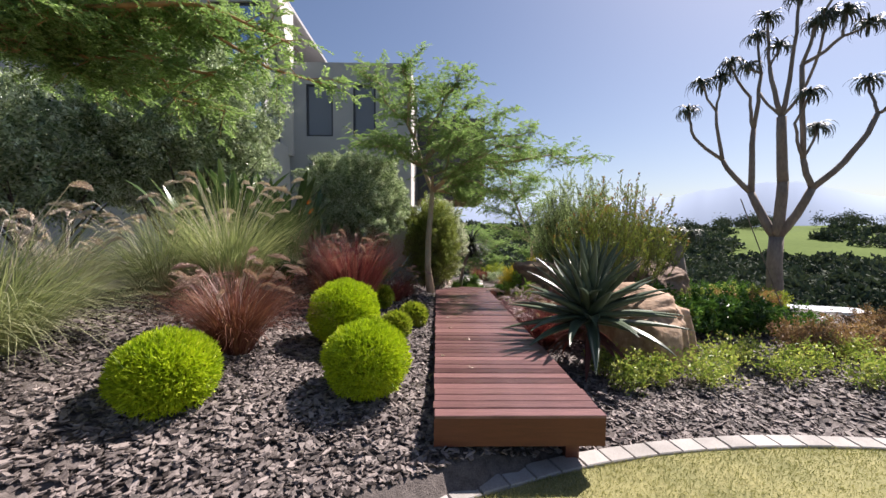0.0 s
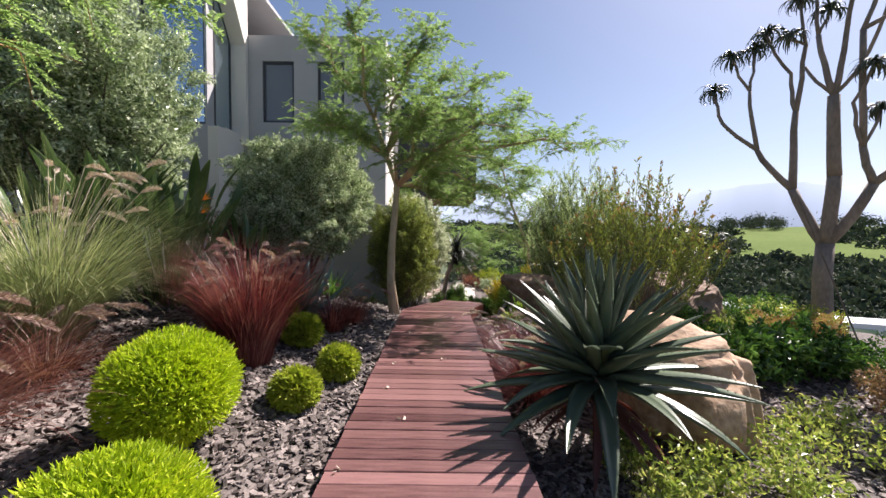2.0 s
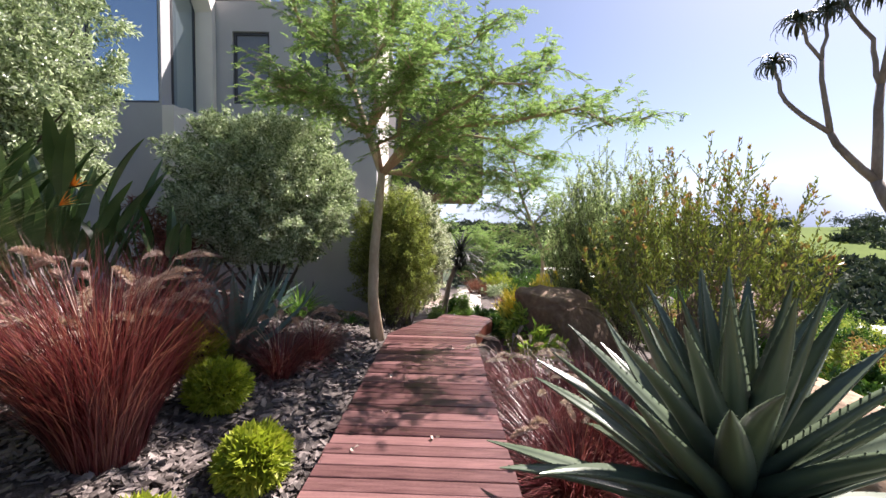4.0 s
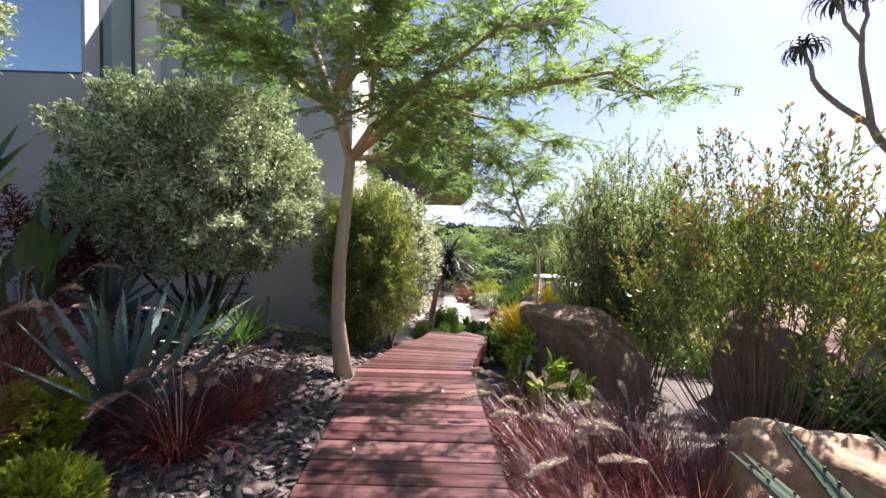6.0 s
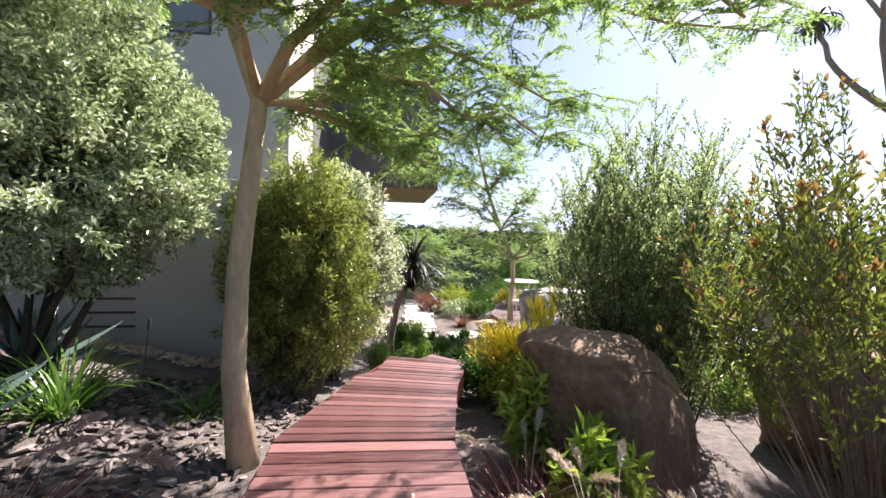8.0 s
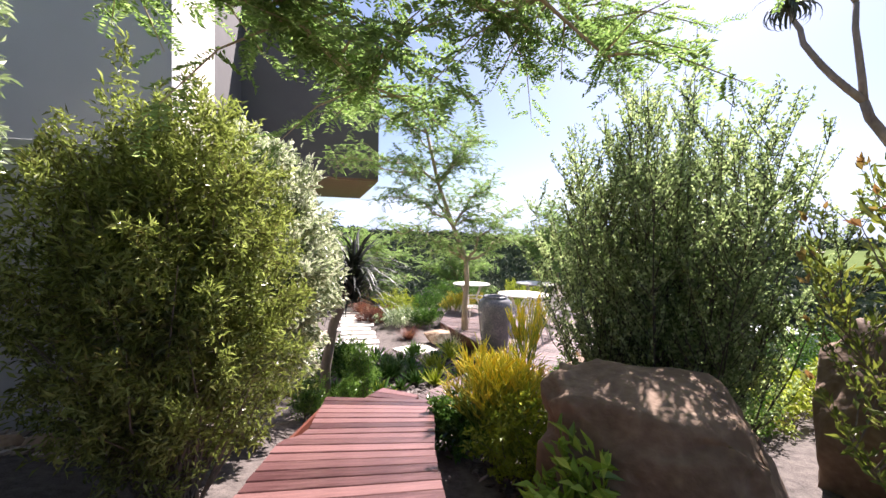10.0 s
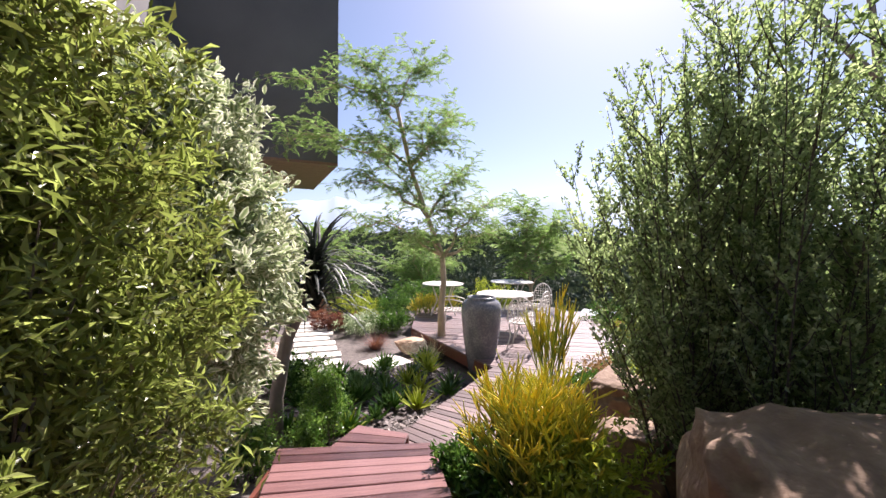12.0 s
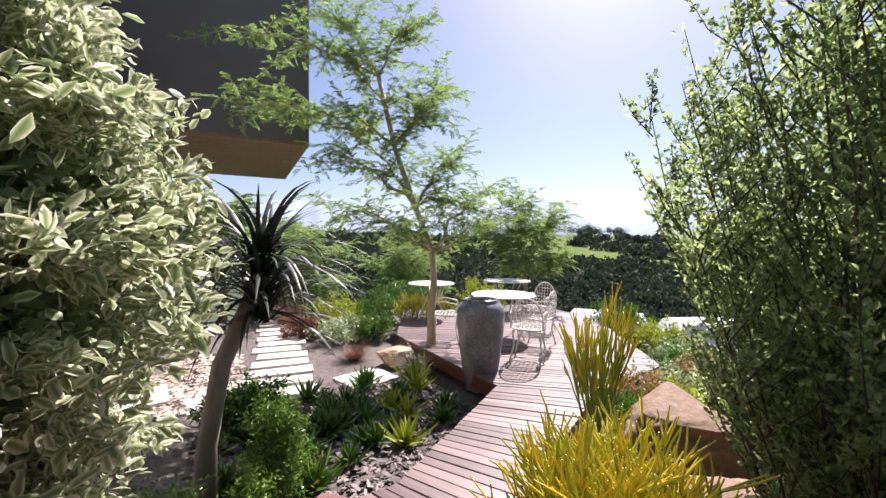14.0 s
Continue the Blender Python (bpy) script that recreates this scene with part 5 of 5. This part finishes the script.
fountain_grass(on(1.95, 16.4), 0.7, 0.7, 350, 10, L_BROWN, "reddish grass at the end of the paving", 142)
for k, (x, y, r, h, mt) in enumerate(((2.7, 14.3, 0.6, 0.5, L_SILVER), (3.3, 14.2, 0.5, 0.5, L_GLOSSY), (3.9, 15.7, 0.6, 0.8, L_GLOSSY), (2.9, 15.6, 0.7, 0.7, L_LIME2), (2.2, 15.0, 0.5, 0.4, L_BROWN), (5.2, 17.0, 1.0, 1.0, L_GLOSSY), (7.2, 16.0, 1.0, 0.9, L_LIME2), (7.5, 11.0, 0.6, 0.6, L_LIME2), (7.9, 12.2, 0.7, 0.8, L_GLOSSY), (4.6, 8.7, 0.5, 0.5, L_LIME2), (9.0, 9.0, 0.8, 0.7, L_GLOSSY))):
    low_shrub(x, y, r, h, mt, 2200, 0.06, "low garden shrub beyond the terrace", 150 + k, "garden_shrub", "far garden shrubs")


for k, (x, y, r, h, mt) in enumerate(((6.6, 4.4, 0.6, 0.5, L_GLOSSY), (7.9, 6.4, 0.6, 0.5, L_LIME2), (6.9, 6.6, 0.6, 0.6, L_GLOSSY), (5.6, 5.4, 0.6, 0.6, L_COVER), (5.0, 6.2, 0.6, 0.6, L_GLOSSY), (6.0, 7.4, 0.7, 0.6, L_LIME2), (8.2, 7.8, 0.7, 0.6, L_COVER), (7.2, 8.4, 0.7, 0.7, L_GLOSSY), (6.8, 1.8, 0.5, 0.4, L_COVER), (7.6, 2.0, 0.6, 0.45, L_ROSE), (5.2, 7.6, 0.5, 0.5, L_COVER))):
    low_shrub(x, y, r, h, mt, 1800, 0.06, "low leafy shrub in the sunny bed", 180 + k, "bed_shrub", "sunny bed shrubs")

for k, (x, y, r, h, mt) in enumerate(((3.1, 8.62, 0.28, 0.5, L_ROSE), (3.95, 8.98, 0.34, 0.55, L_GLOSSY), (4.5, 9.2, 0.4, 0.6, L_ROSE), (5.1, 9.3, 0.45, 0.6, L_SILVER), (4.2, 8.2, 0.45, 0.6, L_GLOSSY), (5.0, 8.3, 0.5, 0.6, L_ROSE), (4.6, 7.5, 0.5, 0.6, L_GLOSSY))):
    low_shrub(x, y, r, h, mt, 1500, 0.05, "low leafy shrub between the terrace and the boulders", 210 + k, "edge_shrub", "terrace edge shrubs")

for k, (x, y, r, h, mt) in enumerate(((5.9, 9.4, 0.45, 0.5, L_ROSE), (6.6, 9.9, 0.5, 0.55, L_GLOSSY), (7.1, 10.4, 0.5, 0.5, L_SILVER), (6.5, 9.0, 0.5, 0.6, L_GLOSSY), (7.6, 11.4, 0.5, 0.5, L_ROSE), (8.3, 12.3, 0.55, 0.6, L_GLOSSY))):
    low_shrub(x, y, r, h, mt, 1500, 0.05, "low leafy shrub along the terrace boards", 230 + k, "edge_shrub", "terrace edge shrubs")


def dragon_tree(at, label):
    t = thing("dragon_tree", at, label, "tree")
    m = Mesh()
    m.tube([(0, 0, -0.1), (0.02, 0.02, 0.45), (0.11, 0, 1.0), (0.36, 0, 1.6)], [0.085, 0.065, 0.06, 0.055], 9)
    part("trunk", m, M_ALOETRUNK, t, smooth=True)
    rr = random.Random(3)
    for k in range(200):
        m = Mesh()
        m.blade((0.36 + rr.uniform(-0.06, 0.06), 0, 1.25 + 0.55 * rr.random()), k * 2.4, rr.uniform(0.6, 0.9), 0.04, rr.uniform(0, 70), rr.uniform(30, 110), 6, keel=-0.1)
        part("leaf", m, L_BLACKLEAF, t)
    return t


dragon_tree(on(0.77, 9.75), "dark spiky dragon tree on a bare trunk")


# ---- feathery trees beyond ----
acacia(on(-6.0, 1.0), [(0, 0, -0.1), (0.05, 0, 1.2), (0.5, 0.1, 2.1), (1.3, 0.2, 2.65)],
       [(3, (4.5, 0.4, 2.75), 0.05), (3, (3.6, 0.6, 2.5), 0.05), (3, (3.0, 1.0, 3.1), 0.045), (2, (2.2, 0.6, 3.4), 0.05), (3, (4.0, 0.9, 3.1), 0.04), (3, (2.6, -0.1, 2.7), 0.04), (3, (4.7, 0.8, 2.5), 0.04), (3, (3.3, 0.3, 3.2), 0.04), (3, (2.4, 1.0, 2.4), 0.04), (3, (3.4, 1.2, 2.3), 0.04)],
       L_ACACIA, "feathery acacia with an orange-barked bough reaching over the bed", 23, bark=M_TRUNK2, spray=0.5, twig_n=9, fronds=8)
for k, (x, y, s) in enumerate(((8.2, 15.5, 1.0), (2.4, 18.5, 1.0), (6.2, 19.5, 1.05), (0.6, 17.2, 0.9))):
    acacia(on(x, y), [(0, 0, -0.2), (0.05, 0, 0.7), (0, 0, 1.3 * s)],
           [(2, (1.3, 0.2, 2.4 * s), 0.035), (2, (-1.3, 0.3, 2.4 * s), 0.035), (2, (0.3, -0.9, 2.8 * s), 0.03), (2, (0.1, 0.7, 3.2 * s), 0.03), (2, (-0.5, -0.4, 3.0 * s), 0.03), (1, (0.9, -0.6, 1.6), 0.025), (1, (-0.9, -0.5, 1.6), 0.025)],
           L_ACACIA, "feathery acacia at the garden's edge", 24 + k, fronds=8, twig_n=6, spray=0.75, fine=0.07)


# ---- paving ----
def paving():
    p = thing("stepping_stones", (1.3, 13.0, -0.42), "path of pale rectangular stone slabs in gravel", "paving", kind="structure")
    rr = random.Random(8)
    for k in range(13):
        m = Mesh()
        w, d = rr.uniform(0.75, 0.95), 0.3
        m.add([(-w / 2, -d / 2, -0.04), (w / 2, -d / 2, -0.04), (w / 2, d / 2, -0.04), (-w / 2, d / 2, -0.04), (-w / 2 + .01, -d / 2 + .01, 0.03), (w / 2 - .01, -d / 2 + .01, 0.03), (w / 2 - .01, d / 2 - .01, 0.03), (-w / 2 + .01, d / 2 - .01, 0.03)], [(3, 2, 1, 0), (4, 5, 6, 7), (0, 1, 5, 4), (1, 2, 6, 5), (2, 3, 7, 6), (3, 0, 4, 7)])
        ob = part("slab", m, M_SLAB, p)
        x, y = 0.15 + 0.03 * k + rr.uniform(-0.05, 0.05), -1.0 + 0.42 * k
        ob.location, ob.rotation_euler = (x, y, ground_z(1.3 + x, 13 + y) + 0.43), (0, 0, rr.uniform(-0.06, 0.06) - 0.1)
    for x, y, a in ((1.25, -0.95, 0.3), (-0.75, -1.1, 0.1), (-1.4, -0.9, 0.2)):
        m = Mesh()
        m.box((-0.35, -0.3, -0.04), (0.35, 0.3, 0.03))
        ob = part("slab", m, M_SLAB, p)
        ob.location, ob.rotation_euler = (x, y, ground_z(1.3 + x, 13 + y) + 0.43), (0, 0, a)


paving()


def scatter(name, mat, label, category, boxes, n, size, lift, seed, flat=0.35):
    """Loose flakes lying on the ground as one mass."""
    r = np.random.default_rng(seed)
    area = np.array([(b[1] - b[0]) * (b[3] - b[2]) for b in boxes])
    pick = r.choice(len(boxes), n, p=area / area.sum())
    b = np.array(boxes)[pick]
    x, y = b[:, 0] + (b[:, 1] - b[:, 0]) * r.random(n), b[:, 2] + (b[:, 3] - b[:, 2]) * r.random(n)
    ok = np.array([not (-0.05 < a < 1.27 and 0.5 < c < 6.0) and not (0 < a < 1.9 and 6.0 < c < 8.6 and a > 0.22 * (c - 6) - 0.1) and c > kerb_y(a) + 0.03 for a, c in zip(x, y)])
    x, y = x[ok], y[ok]
    n = len(x)
    z = np.array([ground_z(a, c) + 0.02 * noise.noise((a * 2.2, c * 2.2, 0)) for a, c in zip(x, y)])
    L, W, T = size * r.uniform(0.5, 1.7, n), size * r.uniform(0.3, 0.8, n), size * r.uniform(0.08, 0.22, n)
    yaw = r.uniform(0, 2 * np.pi, n)
    ux = np.stack([np.cos(yaw), np.sin(yaw), r.normal(0, flat, n)], 1)
    uy = np.stack([-np.sin(yaw), np.cos(yaw), r.normal(0, flat, n)], 1)
    ux /= np.linalg.norm(ux, axis=1, keepdims=True)
    uy /= np.linalg.norm(uy, axis=1, keepdims=True)
    uz = np.cross(ux, uy)
    c = np.stack([x, y, z + lift * r.uniform(0.3, 1.4, n)], 1)
    corners = []
    for s in (-1, 1):
        for a, e in ((-1, -0.55), (0.2, -1), (1, -0.3), (0.75, 0.8), (-0.6, 1)):
            j = r.uniform(0.75, 1.1, (2, n))
            corners.append(c + ux * (a * j[0] * L / 2)[:, None] + uy * (e * j[1] * W / 2)[:, None] + uz * (s * T / 2)[:, None])
    v = np.stack(corners, 1).reshape(-1, 3)
    m = Mesh()
    m.v.append(v)
    m.n = len(v)
    k = 10 * np.arange(n)[:, None]
    for q in ((5, 6, 7, 8, 9), (0, 1, 6, 5), (1, 2, 7, 6), (2, 3, 8, 7), (3, 4, 9, 8), (4, 0, 5, 9)):
        m.f.extend((k + np.array(q)).tolist())
    return solo(name, m, mat, label, category, "stuff")


scatter("bark_mulch", M_BARK_CHIP, "loose grey-brown bark chips covering the beds", "mulch", [(-2.6, 0.1, -1.4, 3.2), (-2.6, 0.1, -1.4, 1.2), (-5.5, -2.6, -1.4, 1.5), (1.2, 3.6, 0.1, 3.0), (0.1, 1.2, -0.6, 0.5)], 28000, 0.062, 0.018, 1)
scatter("bark_mulch", M_BARK_CHIP, "loose grey-brown bark chips covering the beds", "mulch", [(-4.2, 0.1, 0.5, 7.2), (3.4, 7.5, 0.1, 5.0), (1.2, 2.6, 3.0, 9.0), (0.6, 3.4, 9.0, 12.0)], 20000, 0.07, 0.02, 2)
scatter("pebbles", M_GRAVEL, "pale and rusty pebbles beside the paving and wall", "pebbles", [(0.1, 1.0, 11.6, 14.0), (-3.2, -0.5, 8.0, 8.45), (-0.5, 0.4, 11.5, 13.0)], 2600, 0.09, 0.02, 3, 0.2)


# ---- pot and furniture ----
def pot(at):
    t = thing("water_jar", at, "tall grey glazed urn beside the boardwalk", "pot")
    prof = [(0.0, 0.0), (0.17, 0.0), (0.19, 0.02), (0.23, 0.25), (0.275, 0.55), (0.305, 0.85), (0.31, 1.0), (0.295, 1.08), (0.25, 1.13), (0.215, 1.145), (0.225, 1.17), (0.215, 1.185), (0.19, 1.17), (0.185, 1.1), (0.20, 0.95)]
    n = 40
    m = Mesh()
    v = [(r * math.cos(2 * math.pi * k / n), r * math.sin(2 * math.pi * k / n), z) for r, z in prof for k in range(n)]
    m.add(v, [(i * n + k, i * n + (k + 1) % n, (i + 1) * n + (k + 1) % n, (i + 1) * n + k) for i in range(len(prof) - 1) for k in range(n)])
    part("body", m, M_POT, t, smooth=True)
    m = Mesh()
    m.add([(0.2 * math.cos(2 * math.pi * k / n), 0.2 * math.sin(2 * math.pi * k / n), 0.96) for k in range(n)], [tuple(range(n))])
    part("water", m, M_GLASS, t, "dark still water")
    return t


pot((3.76, 10.99, -0.50))


def garden_chair(at, turn):
    t = thing("garden_chair", at, "cream cast-metal garden chair with a lattice back", "chair", "cream garden chairs", turn=turn)
    for x, y in ((-0.2, -0.2), (0.2, -0.2), (-0.2, 0.2), (0.2, 0.2)):
        m = Mesh()
        m.tube([(x * 1.15, y * 1.15, 0), (x * 0.9, y * 0.9, 0.22), (x, y, 0.43)], [0.012, 0.013, 0.014], 6)
        part("leg", m, M_WHITEMETAL, t)
    m = Mesh()
    ring = [(0.22 * math.copysign(abs(math.cos(a)) ** 0.6, math.cos(a)), 0.22 * math.copysign(abs(math.sin(a)) ** 0.6, math.sin(a)), 0.44) for a in np.linspace(0, 2 * math.pi, 25)]
    m.tube(ring, [0.013] * 25, 6)
    seat = part("seat", m, M_WHITEMETAL, t)
    for k in range(-3, 4):
        for a, b in (((k * 0.058, -0.2, 0.44), (k * 0.058, 0.2, 0.44)), ((-0.2, k * 0.058, 0.442), (0.2, k * 0.058, 0.442))):
            m = Mesh()
            m.tube([a, b], [0.006] * 2, 4)
            part("lattice_bar", m, M_WHITEMETAL, seat)
    m = Mesh()
    arc = [(0.22 * math.cos(a), 0.22 + 0.05 * math.sin(a), 0.46 + 0.42 * math.sin(a) ** 0.7) for a in np.linspace(0, math.pi, 15)]
    m.tube(arc, [0.012] * 15, 6)
    back = part("backrest", m, M_WHITEMETAL, t)
    for k in range(-3, 4):
        x = k * 0.055
        top = 0.46 + 0.42 * math.sqrt(max(0.05, 1 - (x / 0.22) ** 2))
        m = Mesh()
        m.tube([(x, 0.22, 0.46), (x, 0.26, top)], [0.005] * 2, 4)
        part("lattice_bar", m, M_WHITEMETAL, back)
        y = 0.5 + 0.055 * (k + 3)
        w = 0.21 * math.sqrt(max(0.05, 1 - ((y - 0.46) / 0.42) ** 2))
        m = Mesh()
        m.tube([(-w, 0.24, y), (w, 0.24, y)], [0.005] * 2, 4)
        part("lattice_bar", m, M_WHITEMETAL, back)
    for s in (-1, 1):
        m = Mesh()
        m.tube([(s * 0.22, 0.23, 0.66), (s * 0.24, 0.0, 0.67), (s * 0.23, -0.18, 0.63), (s * 0.2, -0.2, 0.44)], [0.011] * 4, 6)
        part("armrest", m, M_WHITEMETAL, t)
    return t


def garden_table(at, r=0.55):
    t = thing("garden_table", at, "round cream cast-metal garden table", "table", "cream garden tables")
    m = Mesh()
    n = 36
    v = [(q * math.cos(2 * math.pi * k / n), q * math.sin(2 * math.pi * k / n), z) for q, z in ((r, 0.715), (r + 0.01, 0.725), (r, 0.74), (0.02, 0.742)) for k in range(n)]
    m.add(v, [(i * n + k, i * n + (k + 1) % n, (i + 1) * n + (k + 1) % n, (i + 1) * n + k) for i in range(3) for k in range(n)] + [tuple(range(n))[::-1]])
    part("tabletop", m, M_WHITEMETAL, t)
    for k in range(4):
        a = k * math.pi / 2 + 0.4
        m = Mesh()
        m.tube([(0.42 * math.cos(a), 0.42 * math.sin(a), 0), (0.2 * math.cos(a), 0.2 * math.sin(a), 0.35), (0.38 * math.cos(a), 0.38 * math.sin(a), 0.715)], [0.016, 0.014, 0.014], 6)
        part("leg", m, M_WHITEMETAL, t)
    return t


TZ = -0.227
garden_chair((4.62, 11.05, TZ), 2.3)
garden_chair((5.2, 11.55, TZ), 3.6)
garden_chair((4.05, 12.5, TZ), 1.0)
garden_chair((5.9, 12.3, TZ), -1.2)
garden_table((5.05, 12.25, TZ))
garden_table((6.6, 14.2, TZ))
garden_table((4.7, 14.4, TZ), 0.5)


# ---- distance ----
def van(at, turn):
    t = thing("van", at, "white parked van below the garden", "van", turn=turn)
    m = Mesh()
    prof = [(-2.4, 0.4), (-2.4, 1.75), (-2.2, 1.95), (1.1, 1.95), (1.75, 1.2), (2.4, 1.0), (2.5, 0.4)]
    n = len(prof)
    m.add([(x, s * 0.92 * (0.93 if z > 1.5 else 1), z) for s in (-1, 1) for x, z in prof], [tuple(range(n)), tuple(range(2 * n - 1, n - 1, -1))] + [(i, n + i, n + (i + 1) % n, (i + 1) % n) for i in range(n)])
    bevelled(part("body", m, M_VAN, t), 0.06, 3)
    for x, w in ((-1.6, 1.0), (-0.4, 1.0), (0.7, 0.7)):
        for s in (-1, 1):
            m = Mesh()
            m.box((x - w / 2, s * 0.90 - 0.02, 1.25), (x + w / 2, s * 0.90 + 0.02, 1.7))
            part("side_window", m, M_GLASS, t)
    for x in (-1.6, 1.6):
        for s in (-1, 1):
            m = Mesh()
            m.tube([(x, s * 0.95, 0.33), (x, s * 0.75, 0.33)], [0.33, 0.33], 16)
            part("wheel", m, M_TYRE, t)
    return t


def car_park():
    m = Mesh()
    m.box((16, 13.5, -7.5), (24, 22, -4.1))
    solo("car_park", m, surface("tarmac", (0.05, 0.05, 0.052), (0.10, 0.10, 0.10), 2, 60, 0.9, 0.3), "grey tarmac parking area below the garden", "car park", "structure")
    van((19.6, 17.0, -4.1), 2.75)
    van((17.0, 20.6, -4.1), 2.2)


car_park()

m_stake = Mesh()
m_stake.tube([(0, 0, -0.1), (-0.35, 0.9, 2.5)], [0.012, 0.01], 6)
solo("garden_stake", m_stake, M_TWIG, "thin leaning wooden stake by the tree aloe", "stake", at=on(6.3, 3.9))
m_sp = Mesh()
m_sp.tube([(0, 0, -0.05), (0.05, 0, 0.42)], [0.006, 0.006], 6)
m_sp.tube([(0.05, 0, 0.42), (0.06, 0, 0.52)], [0.018, 0.014], 8)
solo("garden_light", m_sp, M_FRAME, "slim dark garden spike light by the wall", "lamp", at=on(-1.55, 7.3))


def forest():
    r = np.random.default_rng(11)
    m = Mesh()
    pos = []
    while len(pos) < 4200:
        d = 46 + 380 * r.random() ** 1.15
        az = radians(r.uniform(2, 78))
        x, y = d * math.sin(az), d * math.cos(az)
        if y > 17 + 0 or x > 12:
            if 14.5 < x < 25 and 11 < y < 24:
                continue
            if d > 280 and math.degrees(az) > 24 and not (0.05 < noise.noise((x * 0.02, y * 0.016, 5))):
                continue
            pos.append((x, y, d))
    for x, y, d in pos:
        s = r.uniform(1.3, 3.2) * (1.0 + d / 400)
        k = 46 if d > 170 else 130
        p = r.normal(size=(k, 3))
        p /= np.linalg.norm(p, axis=1, keepdims=True)
        p[:, 2] = np.abs(p[:, 2]) * 1.1 - 0.1
        p = p * (s * r.uniform(0.7, 1.05, (k, 1))) + (x, y, ground_z(x, y) + 0.2 * s)
        m.leaves(p, r.normal(size=(k, 3)) + (0, 0, 0.3), s * r.uniform(0.35, 0.75, k) * (1 if d > 170 else 0.6), s * (0.42 if d > 170 else 0.26))
    solo("forest", m, L_WOOD, "dense dark green scrub forest on the valley slopes", "forest", "stuff")
    # tall trees and farm on the far ridge
    m = Mesh()
    for az, n in ((37.2, 9), (39.3, 12), (41, 8), (33, 3), (47.6, 5), (48.4, 3), (51, 5), (46, 3)):
        for k in range(n):
            a, d = radians(az + r.uniform(-0.9, 0.9)), r.uniform(430, 500)
            x, y = d * math.sin(a), d * math.cos(a)
            h = r.uniform(7, 15)
            p = r.normal(size=(190, 3)) * (2.6, 2.6, h * 0.2) + (x, y, ground_z(x, y) + h * 0.58)
            m.leaves(p, r.normal(size=(190, 3)), 1.5, 0.9)
    solo("ridge_trees", m, L_WOOD, "tall dark trees along the far ridge", "trees", "stuff")


forest()


def field():
    m = Mesh()
    na, nd = 60, 26
    v = []
    for i in range(na):
        az = radians(24 + 60 * i / (na - 1))
        for j in range(nd):
            d = 275 + 300 * j / (nd - 1) + 10 * math.sin(i * 0.5)
            x, y = d * math.sin(az), d * math.cos(az)
            v.append((x, y, ground_z(x, y) + 0.8))
    m.add(v, [(i * nd + j, (i + 1) * nd + j, (i + 1) * nd + j + 1, i * nd + j + 1) for i in range(na - 1) for j in range(nd - 1)])
    solo("pasture", m, M_FIELD, "bright green pasture on the far slope", "field", "structure", True)


field()


def mountains():
    m, t, p = node_mat("mountain_painted_haze")
    # Distance haze is put into the bluish base colour and a faint glow.
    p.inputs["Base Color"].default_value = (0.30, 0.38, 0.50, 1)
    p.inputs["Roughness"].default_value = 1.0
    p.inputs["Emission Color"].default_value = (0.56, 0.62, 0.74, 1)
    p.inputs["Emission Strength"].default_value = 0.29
    me = Mesh()
    v, n = [], 260
    for i in range(n):
        az = radians(-40 + 130 * i / (n - 1))
        h = 165 + 130 * noise.noise((i * 0.035, 0, 2)) + 45 * noise.noise((i * 0.11, 3, 0)) + 14 * noise.noise((i * 0.4, 7, 0))
        for d, z in ((2100, -30), (2200, h * 0.45), (2350, h)):
            v.append((d * math.sin(az), d * math.cos(az), z + 40))
    me.add(v, [(i * 3 + j, (i + 1) * 3 + j, (i + 1) * 3 + j + 1, i * 3 + j + 1) for i in range(n - 1) for j in range(2)])
    solo("backdrop", me, m, "mountains on the horizon, pale blue haze painted in", "mountains", "structure", True)


mountains()


# ---- litter and lawn ----
def fallen_leaves():
    for k, (x, y) in enumerate(((0.33, 0.93), (0.22, 2.47), (1.1, 2.49), (0.17, 3.14), (0.31, 3.62), (0.1, 1.3), (0.62, 4.9), (0.85, 5.3), (0.4, 1.9), (0.28, 4.4), (0.7, 3.3))):
        m = Mesh()
        m.leaves([(0, 0, 0.012)], [(1, 0.2, 0.05)], 0.055, 0.03, 0.15, 0.05)
        m.leaves([(0.01, 0.02, 0.012)], [(-0.3, 1, 0.05)], 0.035, 0.02, 0.15, 0.05)
        ob = solo("fallen_leaf", m, L_PLUME, "dry pale leaf fallen on the boardwalk", "leaf", at=(x, y, DECK1))
        ob.rotation_euler[2] = k * 1.7
        tagged(ob, group="fallen leaves")


fallen_leaves()


def lawn_blades():
    r = np.random.default_rng(4)
    n = 26000
    x = r.uniform(-0.3, 5.5, n)
    y = np.array([kerb_y(a) for a in x]) - 0.16 - 1.1 * r.random(n) ** 1.3
    m = Mesh()
    m.leaves(np.stack([x, y, np.full(n, -0.088)], 1), r.normal(size=(n, 3)) * (0.6, 0.6, 0.1) + (0, 0, 0.8), r.uniform(0.015, 0.035, n), 0.004)
    solo("lawn_grass", m, leaf_mat("dry_lawn_blade", [(0.16, 0.17, 0.05), (0.34, 0.32, 0.13), (0.52, 0.46, 0.25)], 0.6, 0.3, 1.2), "short sun-dried grass blades of the lawn", "grass", "stuff")


lawn_blades()
